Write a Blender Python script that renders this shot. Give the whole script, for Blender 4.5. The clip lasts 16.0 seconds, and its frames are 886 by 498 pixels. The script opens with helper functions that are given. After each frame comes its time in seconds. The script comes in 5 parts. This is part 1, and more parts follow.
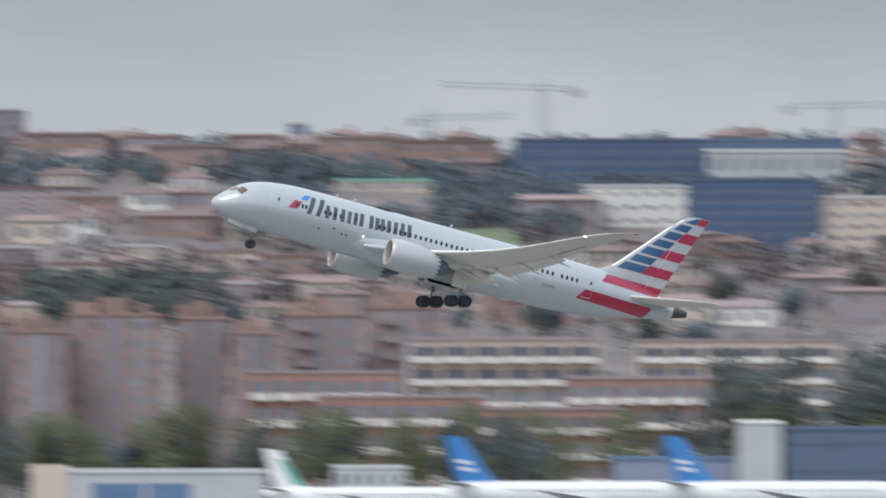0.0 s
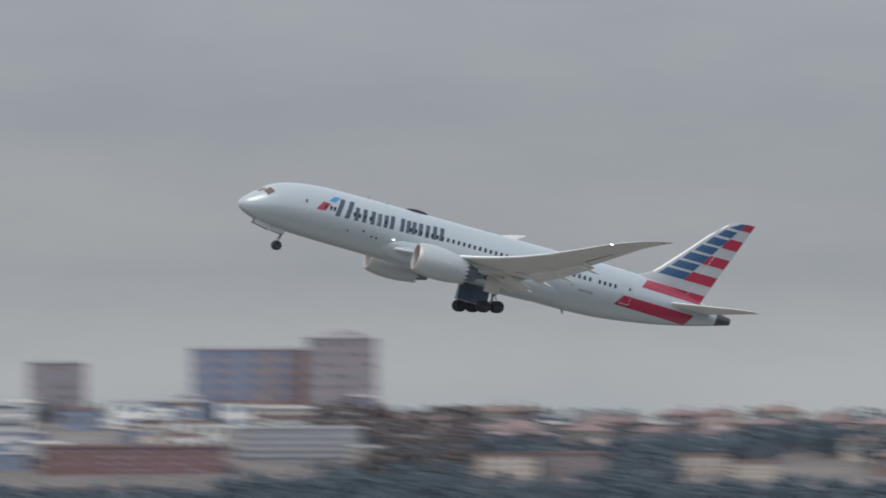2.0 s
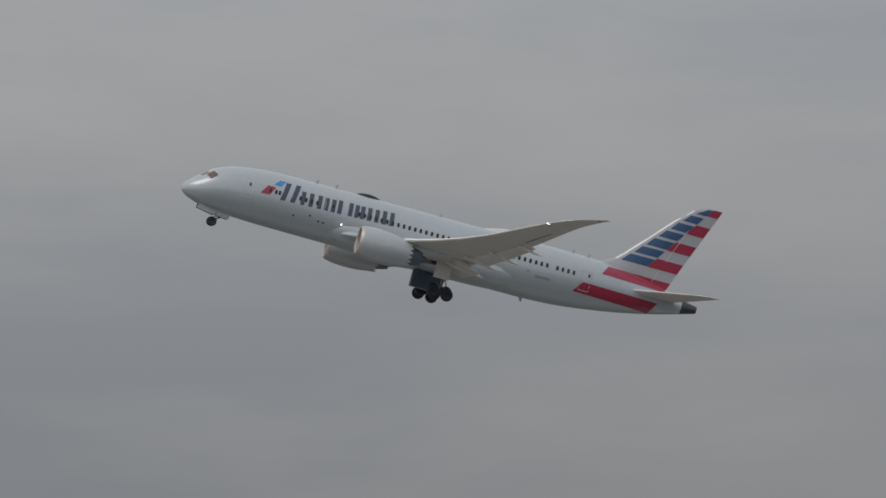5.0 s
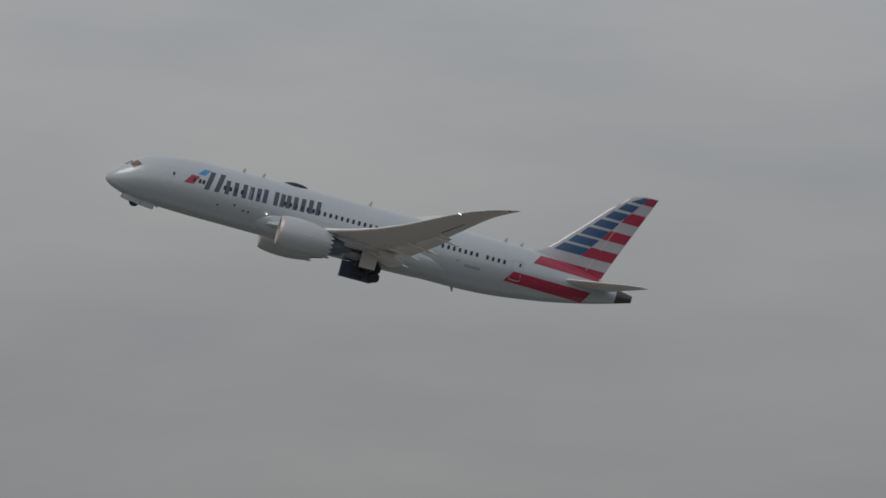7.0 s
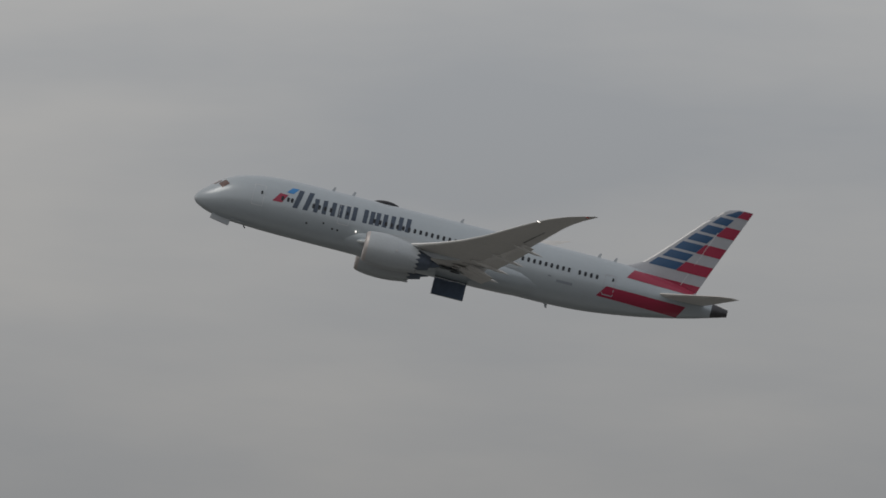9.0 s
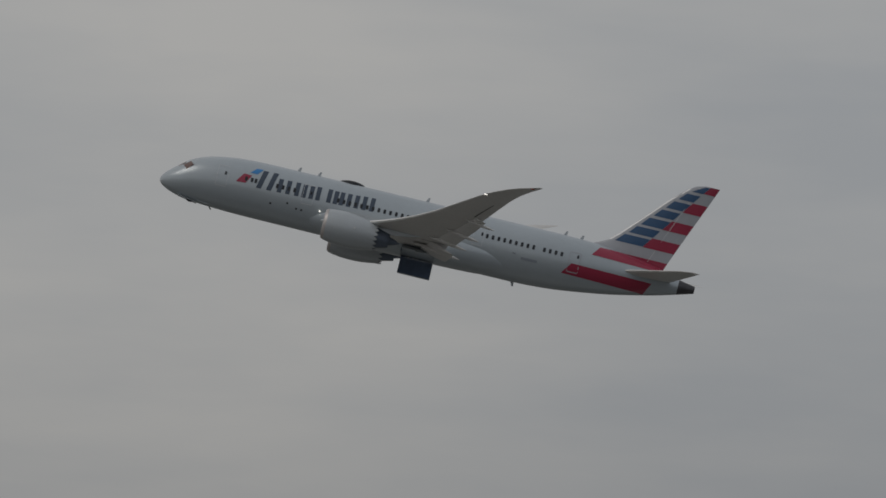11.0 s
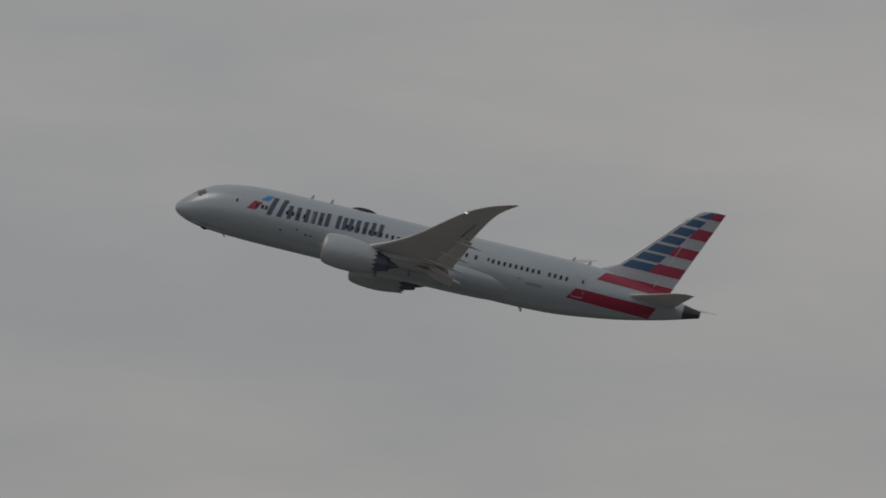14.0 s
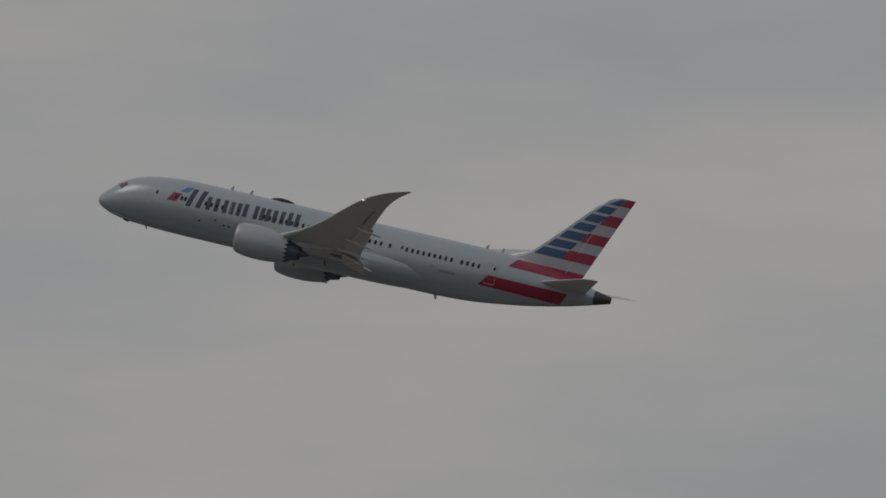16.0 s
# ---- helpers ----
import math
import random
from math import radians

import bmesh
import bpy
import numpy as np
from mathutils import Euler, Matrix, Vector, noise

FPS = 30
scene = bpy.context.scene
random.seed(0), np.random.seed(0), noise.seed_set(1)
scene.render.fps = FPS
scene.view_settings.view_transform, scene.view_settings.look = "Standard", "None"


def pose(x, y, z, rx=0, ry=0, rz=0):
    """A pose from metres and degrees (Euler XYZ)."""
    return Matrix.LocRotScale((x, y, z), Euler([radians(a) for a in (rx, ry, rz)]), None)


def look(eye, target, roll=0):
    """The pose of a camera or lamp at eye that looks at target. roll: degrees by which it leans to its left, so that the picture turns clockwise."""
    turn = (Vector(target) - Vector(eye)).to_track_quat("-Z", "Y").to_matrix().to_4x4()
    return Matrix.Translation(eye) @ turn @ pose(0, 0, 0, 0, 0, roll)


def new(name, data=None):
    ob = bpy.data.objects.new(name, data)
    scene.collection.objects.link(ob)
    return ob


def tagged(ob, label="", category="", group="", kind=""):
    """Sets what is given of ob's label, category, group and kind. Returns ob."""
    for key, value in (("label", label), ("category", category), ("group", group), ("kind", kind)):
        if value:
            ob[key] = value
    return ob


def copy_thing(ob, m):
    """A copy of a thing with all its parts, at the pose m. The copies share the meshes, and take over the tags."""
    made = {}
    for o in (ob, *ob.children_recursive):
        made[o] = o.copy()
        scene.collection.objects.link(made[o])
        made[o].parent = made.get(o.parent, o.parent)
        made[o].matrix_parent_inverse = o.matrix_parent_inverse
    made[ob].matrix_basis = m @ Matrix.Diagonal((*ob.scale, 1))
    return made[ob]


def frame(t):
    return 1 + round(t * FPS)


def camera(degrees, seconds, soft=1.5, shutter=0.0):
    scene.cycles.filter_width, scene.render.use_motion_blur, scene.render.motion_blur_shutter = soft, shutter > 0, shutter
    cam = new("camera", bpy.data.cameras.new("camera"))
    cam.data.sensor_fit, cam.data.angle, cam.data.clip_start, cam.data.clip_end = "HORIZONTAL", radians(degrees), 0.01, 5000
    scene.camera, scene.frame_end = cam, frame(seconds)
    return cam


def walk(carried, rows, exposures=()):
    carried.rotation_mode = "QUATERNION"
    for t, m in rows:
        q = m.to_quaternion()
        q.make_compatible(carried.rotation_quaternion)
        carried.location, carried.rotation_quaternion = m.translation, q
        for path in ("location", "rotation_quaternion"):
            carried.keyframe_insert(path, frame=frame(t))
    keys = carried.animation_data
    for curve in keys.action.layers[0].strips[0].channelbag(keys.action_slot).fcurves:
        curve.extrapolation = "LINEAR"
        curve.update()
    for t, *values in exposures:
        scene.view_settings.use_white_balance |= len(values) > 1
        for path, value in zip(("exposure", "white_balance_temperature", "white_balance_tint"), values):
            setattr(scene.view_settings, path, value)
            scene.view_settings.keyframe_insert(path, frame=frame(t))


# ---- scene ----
EYE = 25.0
VIEW = [
    (0, 20.0283, 0.2376),
    (0.5, 19.1381, 0.4075),
    (1, 18.1211, 0.5794),
    (1.5, 17.1553, 0.7261),
    (2, 16.1025, 0.8831),
    (2.5, 15.0800, 1.0560),
    (3, 14.0606, 1.2520),
    (3.5, 13.1367, 1.3764),
    (4, 12.1829, 1.5184),
    (4.5, 11.1997, 1.6778),
    (5, 10.1999, 1.8455),
    (5.5, 9.1965, 2.0125),
    (6, 8.2024, 2.1696),
    (6.5, 7.2182, 2.3166),
    (7, 6.2065, 2.4975),
    (7.5, 5.1494, 2.6617),
    (8, 4.0236, 2.8707),
    (8.5, 2.8561, 3.0414),
    (9, 1.7668, 3.2134),
    (9.5, 0.7573, 3.3455),
    (10, -0.2796, 3.4934),
    (10.5, -1.3433, 3.6572),
    (11, -2.4233, 3.8318),
    (11.5, -3.5088, 4.0123),
    (12, -4.5893, 4.1939),
    (12.5, -5.6640, 4.3764),
    (13, -6.7461, 4.5369),
    (13.5, -7.8202, 4.6949),
    (14, -8.8312, 4.8491),
    (14.5, -9.7966, 4.9950),
    (15, -10.7626, 5.0895),
    (15.5, -11.7992, 5.2508),
    (16, -12.8306, 5.4216),
]
FLIGHT = [
    (0, 940.67, 2577.99, 35.60, -0.28, 14.32, -1.87),
    (0.5, 893.90, 2577.82, 43.00, 0.39, 14.30, -2.02),
    (1, 844.47, 2578.47, 50.40, 0.81, 14.16, -1.77),
    (1.5, 797.42, 2578.23, 57.80, 1.11, 14.38, -1.21),
    (2, 749.09, 2578.29, 65.20, 1.27, 14.63, -0.69),
    (2.5, 703.08, 2577.60, 72.60, 1.21, 14.78, -0.48),
    (3, 654.17, 2577.63, 80.00, 0.79, 14.74, -0.27),
    (3.5, 606.42, 2577.25, 87.40, 0.37, 14.54, -0.22),
    (4, 558.67, 2576.78, 94.80, 0.24, 14.46, -0.17),
    (4.5, 510.92, 2576.21, 102.20, 0.39, 14.51, -0.11),
    (5, 463.17, 2575.56, 109.60, 0.70, 14.64, -0.07),
    (5.5, 415.42, 2574.81, 117.00, 1.05, 14.76, -0.05),
    (6, 367.67, 2573.96, 124.40, 1.34, 14.79, -0.06),
    (6.5, 319.92, 2573.03, 131.80, 1.56, 14.74, -0.11),
    (7, 272.17, 2572.00, 139.20, 1.75, 14.56, -0.06),
    (7.5, 224.42, 2570.89, 146.60, 1.66, 14.40, 0.12),
    (8, 176.67, 2569.68, 154.00, 1.36, 14.24, 0.37),
    (8.5, 128.92, 2568.37, 161.40, 0.92, 13.98, 0.63),
    (9, 81.17, 2566.98, 168.80, 0.54, 13.91, 0.78),
    (9.5, 33.42, 2565.49, 176.20, 0.39, 13.82, 0.84),
    (10, -14.33, 2563.91, 183.60, 0.23, 13.73, 0.84),
    (10.5, -62.08, 2562.24, 191.00, 0.07, 13.65, 0.79),
    (11, -109.83, 2560.48, 198.40, -0.09, 13.57, 0.71),
    (11.5, -157.58, 2558.63, 205.80, -0.24, 13.52, 0.64),
    (12, -205.33, 2556.68, 213.20, -0.38, 13.49, 0.61),
    (12.5, -253.08, 2554.64, 220.60, -0.51, 13.49, 0.61),
    (13, -300.83, 2552.51, 228.00, -0.74, 13.67, 0.63),
    (13.5, -348.58, 2550.29, 235.40, -0.90, 13.87, 0.63),
    (14, -396.33, 2547.98, 242.80, -0.97, 13.90, 0.56),
    (14.5, -444.08, 2545.57, 250.20, -1.08, 13.85, 0.50),
    (15, -491.83, 2543.07, 257.60, -1.13, 13.82, 0.44),
    (15.5, -539.58, 2540.48, 265.00, -1.01, 13.83, 0.43),
    (16, -587.33, 2537.80, 272.40, -0.83, 13.75, 0.48),
]
cam = camera(2.0187, 16.0, soft=1.6, shutter=0.7)
walk(cam, [(t, pose(0, 0, EYE, 90 + tilt, 0, -pan)) for t, pan, tilt in VIEW],
     exposures=[(0, 0.25, 6240, 10), (0.5, 0.19, 6240, 10), (1, 0.06, 6250, 9), (1.5, -0.04, 6270, 9), (2.5, -0.16, 6450, 10), (3.5, -0.34, 6600, 11), (6, -0.79, 6680, 11),
                (7, -0.92, 6690, 11), (9, -1.14, 6720, 11), (12, -1.52, 6580, 10), (14, -1.60, 6670, 11), (16, -1.72, 6640, 11)])

# ---- light ----
SUN_AZ, SUN_EL = radians(-118), radians(52)   # from north, over the left of the flight path
world = bpy.data.worlds.new("overcast_sky")
scene.world = world
world.use_nodes = True
wn, wl = world.node_tree.nodes, world.node_tree.links
wn.clear()
w_out, w_bg = wn.new("ShaderNodeOutputWorld"), wn.new("ShaderNodeBackground")
w_sky = wn.new("ShaderNodeTexSky")
w_sky.sky_type, w_sky.sun_disc = "NISHITA", False
w_sky.sun_elevation, w_sky.sun_rotation = SUN_EL, SUN_AZ
w_co, w_map = wn.new("ShaderNodeTexCoord"), wn.new("ShaderNodeMapping")
w_map.inputs["Scale"].default_value = (15, 15, 58)
w_noise, w_ramp = wn.new("ShaderNodeTexNoise"), wn.new("ShaderNodeValToRGB")
w_noise.inputs["Scale"].default_value, w_noise.inputs["Detail"].default_value = 1.6, 6
w_noise.inputs["Roughness"].default_value = 0.56
w_ramp.color_ramp.elements[0].position, w_ramp.color_ramp.elements[1].position = 0.36, 0.66
w_ramp.color_ramp.elements[0].color = (4.15, 4.28, 4.48, 1)
w_ramp.color_ramp.elements[1].color = (5.4, 5.32, 5.22, 1)
w_mix = wn.new("ShaderNodeMix")
w_mix.data_type = "RGBA"
w_mix.inputs[0].default_value = 0.93
w_bg.inputs["Strength"].default_value = 0.075
wl.new(w_co.outputs["Generated"], w_map.inputs["Vector"])
wl.new(w_map.outputs["Vector"], w_noise.inputs["Vector"])
wl.new(w_noise.outputs["Fac"], w_ramp.inputs["Fac"])
wl.new(w_sky.outputs["Color"], w_mix.inputs[6])
wl.new(w_ramp.outputs["Color"], w_mix.inputs[7])
# the cloud deck is dark and thick low down, with a thin gap over the horizon, and brighter higher up and towards the hidden sun
w_xyz, w_side, w_up, w_high = wn.new("ShaderNodeSeparateXYZ"), wn.new("ShaderNodeMapRange"), wn.new("ShaderNodeMapRange"), wn.new("ShaderNodeValToRGB")
w_side.interpolation_type = "SMOOTHSTEP"
w_side.inputs["From Min"].default_value, w_side.inputs["From Max"].default_value = 0.17, -0.15
w_up.inputs["From Min"].default_value, w_up.inputs["From Max"].default_value = 0.0, 0.12
DECK = ((0.0, 1.34), (0.0105, 1.32), (0.0145, 0.99), (0.021, 1.03), (0.030, 1.21), (0.042, 1.46), (0.055, 1.86), (0.068, 2.20), (0.086, 2.36), (0.12, 2.40))
for k, (z, v) in enumerate(DECK):
    stop = w_high.color_ramp.elements[0] if k == 0 else w_high.color_ramp.elements[1] if k == 1 else w_high.color_ramp.elements.new(z / 0.12)
    stop.position, stop.color = z / 0.12, (v * (1.03 if k < 2 else 1), v, v * (0.95 if k < 2 else 1), 1)
w_tint, w_mul, w_scale = wn.new("ShaderNodeMix"), wn.new("ShaderNodeVectorMath"), wn.new("ShaderNodeVectorMath")
w_tint.data_type = "RGBA"
w_tint.inputs[6].default_value, w_tint.inputs[7].default_value = (0.955, 1.0, 1.06, 1), (1.15, 1.15, 1.145, 1)
w_mul.operation, w_scale.operation = "MULTIPLY", "MULTIPLY"
wl.new(w_co.outputs["Generated"], w_xyz.inputs[0])
wl.new(w_xyz.outputs["X"], w_side.inputs["Value"])
wl.new(w_xyz.outputs["Z"], w_up.inputs["Value"])
wl.new(w_up.outputs[0], w_high.inputs["Fac"])
wl.new(w_side.outputs[0], w_tint.inputs[0])
wl.new(w_mix.outputs[2], w_mul.inputs[0])
wl.new(w_tint.outputs[2], w_mul.inputs[1])
wl.new(w_mul.outputs[0], w_scale.inputs[0])
wl.new(w_high.outputs["Color"], w_scale.inputs[1])
wl.new(w_scale.outputs[0], w_bg.inputs["Color"])
wl.new(w_bg.outputs["Background"], w_out.inputs["Surface"])

sun = new("sun", bpy.data.lights.new("sun", "SUN"))
sun.data.energy, sun.data.angle, sun.data.color = 1.3, radians(28), (1.0, 0.96, 0.9)
sun_way = Vector((math.sin(SUN_AZ) * math.cos(SUN_EL), math.cos(SUN_AZ) * math.cos(SUN_EL), math.sin(SUN_EL)))
sun.matrix_world = look(sun_way * 100, (0, 0, 0))


# ---- materials ----
def mat(name, colour, rough=0.6, metal=0.0, vary=0.15, size=1.0, coat=0.0, bump=0.0, glow=0.0, each=0.0, sheer=0.0):
    """A surface whose colour wavers at two scales, the larger about size metres wide; each: how far single objects differ; sheer: the share of light that leaves let through."""
    m = bpy.data.materials.new(name)
    m.use_nodes = True
    n, l = m.node_tree.nodes, m.node_tree.links
    b = n["Principled BSDF"]
    b.inputs["Roughness"].default_value, b.inputs["Metallic"].default_value = rough, metal
    b.inputs["Coat Weight"].default_value, b.inputs["Coat Roughness"].default_value = coat, 0.18
    co = n.new("ShaderNodeTexCoord")
    big, fine = n.new("ShaderNodeTexNoise"), n.new("ShaderNodeTexNoise")
    big.inputs["Scale"].default_value, big.inputs["Detail"].default_value = 1.0 / size, 3
    fine.inputs["Scale"].default_value, fine.inputs["Detail"].default_value = 9.0 / size, 4
    both, value = n.new("ShaderNodeMath"), n.new("ShaderNodeMapRange")
    both.operation = "ADD"
    value.inputs["From Min"].default_value, value.inputs["From Max"].default_value = 0.6, 1.4
    value.inputs["To Min"].default_value, value.inputs["To Max"].default_value = 1 - vary, 1 + vary
    hsv = n.new("ShaderNodeHueSaturation")
    hsv.inputs["Color"].default_value = (*colour, 1)
    for tex in (big, fine):
        l.new(co.outputs["Object"], tex.inputs["Vector"])
    l.new(big.outputs["Fac"], both.inputs[0])
    l.new(fine.outputs["Fac"], both.inputs[1])
    l.new(both.outputs[0], value.inputs["Value"])
    if each:
        info, spread, mul = n.new("ShaderNodeObjectInfo"), n.new("ShaderNodeMapRange"), n.new("ShaderNodeMath")
        spread.inputs["To Min"].default_value, spread.inputs["To Max"].default_value = 1 - each, 1 + each
        mul.operation = "MULTIPLY"
        l.new(info.outputs["Random"], spread.inputs["Value"])
        l.new(spread.outputs[0], mul.inputs[0])
        l.new(value.outputs[0], mul.inputs[1])
        l.new(mul.outputs[0], hsv.inputs["Value"])
    else:
        l.new(value.outputs[0], hsv.inputs["Value"])
    l.new(hsv.outputs["Color"], b.inputs["Base Color"])
    if bump:
        bm_node = n.new("ShaderNodeBump")
        bm_node.inputs["Strength"].default_value, bm_node.inputs["Distance"].default_value = bump, 0.02
        l.new(fine.outputs["Fac"], bm_node.inputs["Height"])
        l.new(bm_node.outputs["Normal"], b.inputs["Normal"])
    if sheer:
        leaf, blend = n.new("ShaderNodeBsdfTranslucent"), n.new("ShaderNodeMixShader")
        blend.inputs[0].default_value = sheer
        l.new(hsv.outputs["Color"], leaf.inputs["Color"])
        l.new(b.outputs[0], blend.inputs[1])
        l.new(leaf.outputs[0], blend.inputs[2])
        l.new(blend.outputs[0], n["Material Output"].inputs["Surface"])
    if glow:
        b.inputs["Emission Color"].default_value = (*colour, 1)
        b.inputs["Emission Strength"].default_value = glow
    return m


PAINT = mat("silver_white_paint", (0.432, 0.482, 0.518), 0.30, 0.15, 0.04, 6, 0.4)
WING = mat("wing_grey_paint", (0.645, 0.635, 0.615), 0.42, 0.0, 0.07, 3)
# near-white and not metallic: the colour carries the edge's highlight
LEADING = mat("bare_leading_edge", (0.86, 0.86, 0.85), 0.35, 0.0, 0.05, 3)
NACELLE = mat("nacelle_grey_paint", (0.44, 0.475, 0.50), 0.32, 0.1, 0.05, 2, 0.3)
LIP = mat("inlet_lip_metal", (0.50, 0.47, 0.46), 0.45, 0.4, 0.05, 1)
DARK = mat("dark_metal", (0.035, 0.037, 0.042), 0.5, 0.5, 0.2, 0.5)
CORE = mat("exhaust_metal", (0.13, 0.16, 0.21), 0.45, 0.35, 0.2, 0.6)
WELL = mat("dark_blue_primer", (0.074, 0.106, 0.162), 0.6, 0.0, 0.25, 0.6)
TYRE = mat("tyre_rubber", (0.026, 0.030, 0.040), 0.8, 0.0, 0.2, 0.2)
STRUT = mat("strut_steel", (0.17, 0.175, 0.185), 0.35, 0.7, 0.1, 0.3)
RED = mat("red_paint", (0.335, 0.022, 0.060), 0.32, 0.0, 0.06, 3, 0.4)
BLUE = mat("blue_paint", (0.022, 0.083, 0.19), 0.32, 0.0, 0.08, 3, 0.4)
SKYBLUE = mat("light_blue_paint", (0.04, 0.24, 0.56), 0.32, 0.0, 0.05, 2, 0.4)
SLATE = mat("slate_blue_paint", (0.048, 0.070, 0.105), 0.4, 0.0, 0.06, 2, 0.2)
FINWHITE = mat("tail_silver_paint", (0.42, 0.435, 0.47), 0.32, 0.1, 0.05, 3, 0.3)
PANE = mat("tinted_window", (0.022, 0.025, 0.03), 0.08, 0.0, 0.1, 0.5)
# brown base colour imitates a warm reflection in the panes
COCKPIT = mat("cockpit_glass", (0.12, 0.058, 0.045), 0.05, 0.0, 0.2, 0.4, 1.0)
LAMP = mat("landing_light", (1.0, 0.97, 0.9), 0.2, 0.0, 0.0, 1, 0, 0, 3.5)
BEACON = mat("red_lens", (0.5, 0.03, 0.01), 0.15, 0.0, 0.05, 0.2)
MARK = mat("grey_marking", (0.26, 0.29, 0.33), 0.5, 0.0, 0.05, 1)
SEAM = mat("door_seam", (0.64, 0.65, 0.66), 0.5, 0.0, 0.05, 1)

ASPHALT = mat("apron_concrete", (0.30, 0.30, 0.295), 0.9, 0.0, 0.2, 30)
FIELD = mat("dry_airfield_grass", (0.105, 0.105, 0.098), 0.95, 0.0, 0.25, 40)
RUNWAY = mat("runway_concrete", (0.29, 0.285, 0.27), 0.9, 0.0, 0.15, 12, 0, 0.2)
RIM = mat("dark_rim", (0.035, 0.040, 0.052), 0.5, 0.4, 0.1, 0.2)
# several town tones below are lightened or cooled to stand in for haze
SOIL = mat("dry_grass_slope", (0.165, 0.148, 0.146), 0.95, 0.0, 0.35, 14, 0, 0.3)
BRICK = mat("brown_brick", (0.285, 0.215, 0.21), 0.85, 0.0, 0.12, 4, each=0.12)
TERRA = mat("terracotta_render", (0.28, 0.195, 0.18), 0.85, 0.0, 0.12, 4, each=0.1)
BEIGE = mat("beige_render", (0.48, 0.42, 0.37), 0.85, 0.0, 0.1, 4, each=0.1)
WHITE = mat("white_render", (0.66, 0.65, 0.63), 0.8, 0.0, 0.1, 4, each=0.1)
PINK = mat("pinkish_render", (0.285, 0.245, 0.25), 0.85, 0.0, 0.12, 4, each=0.18)
TILE = mat("clay_roof_tiles", (0.205, 0.148, 0.146), 0.85, 0.0, 0.25, 1.5, 0, 0.4, each=0.2)
GREY = mat("grey_panel", (0.45, 0.46, 0.48), 0.7, 0.0, 0.1, 4, each=0.1)
NAVY = mat("navy_cladding", (0.082, 0.116, 0.185), 0.5, 0.0, 0.15, 4)
NAVY_LIGHT = mat("blue_grey_cladding", (0.20, 0.245, 0.34), 0.5, 0.0, 0.1, 4)
BLUEGLASS = mat("blue_glazing", (0.11, 0.18, 0.30), 0.15, 0.0, 0.2, 5)
OFFICE_WALL = mat("blue_green_spandrel", (0.070, 0.118, 0.172), 0.35, 0.0, 0.25, 4)
OFFICE_GLASS = mat("office_glazing", (0.058, 0.105, 0.158), 0.3, 0.0, 0.35, 3)
GRASS = mat("spring_grass", (0.13, 0.165, 0.105), 0.95, 0.0, 0.3, 8, 0, 0.3)
WINDOW = mat("dark_window", (0.20, 0.21, 0.245), 0.12, 0.0, 0.3, 2, each=0.4)
RIDGE = mat("violet_brown_brick", (0.262, 0.235, 0.262), 0.85, 0.0, 0.14, 5, each=0.1)
DEEPBLUE = mat("deep_blue_cladding", (0.060, 0.102, 0.190), 0.5, 0.0, 0.2, 4)
TERRACE = mat("terracotta_brick", (0.33, 0.212, 0.186), 0.85, 0.0, 0.12, 4)
CONCRETE = mat("weathered_concrete", (0.33, 0.335, 0.355), 0.8, 0.0, 0.15, 3)
REDBRICK = mat("dark_red_brick", (0.20, 0.115, 0.118), 0.85, 0.0, 0.15, 4)
BANDING = mat("pale_blue_banding", (0.27, 0.31, 0.385), 0.55, 0.0, 0.12, 4)
# twig colour paled as if seen through haze
BARE = mat("leafless_twigs", (0.225, 0.200, 0.206), 0.9, 0.0, 0.3, 2.5, sheer=0.4)
TAILCONE = mat("tail_cone_metal", (0.085, 0.085, 0.09), 0.42, 0.5, 0.2, 0.5)
GREENROOF = mat("green_sheet", (0.22, 0.42, 0.34), 0.6, 0.0, 0.1, 4)
STEEL = mat("crane_steel", (0.36, 0.38, 0.42), 0.6, 0.0, 0.1, 3)
BARK = mat("bark", (0.10, 0.075, 0.055), 0.95, 0.0, 0.25, 0.4)
# leaf colour paled towards grey to imitate distance haze
HAZY_LEAF = mat("foliage", (0.145, 0.165, 0.160), 0.8, 0.0, 0.35, 2.5, each=0.35, sheer=0.5)
LEAF_PALE = mat("spring_foliage", (0.180, 0.200, 0.118), 0.8, 0.0, 0.3, 2.5, each=0.25, sheer=0.5)
# blue cast and lightness put into the needles in place of haze
HAZY_PINE = mat("pine_needles", (0.150, 0.190, 0.224), 0.85, 0.0, 0.3, 2.5, each=0.3, sheer=0.5)
JETWHITE = mat("parked_jet_white", (0.72, 0.73, 0.74), 0.3, 0.0, 0.04, 5, 0.3)
JETBLUE = mat("parked_jet_blue", (0.035, 0.18, 0.47), 0.32, 0.0, 0.08, 3, 0.3)
JETGREEN = mat("parked_jet_green", (0.05, 0.32, 0.24), 0.32, 0.0, 0.08, 3, 0.3)


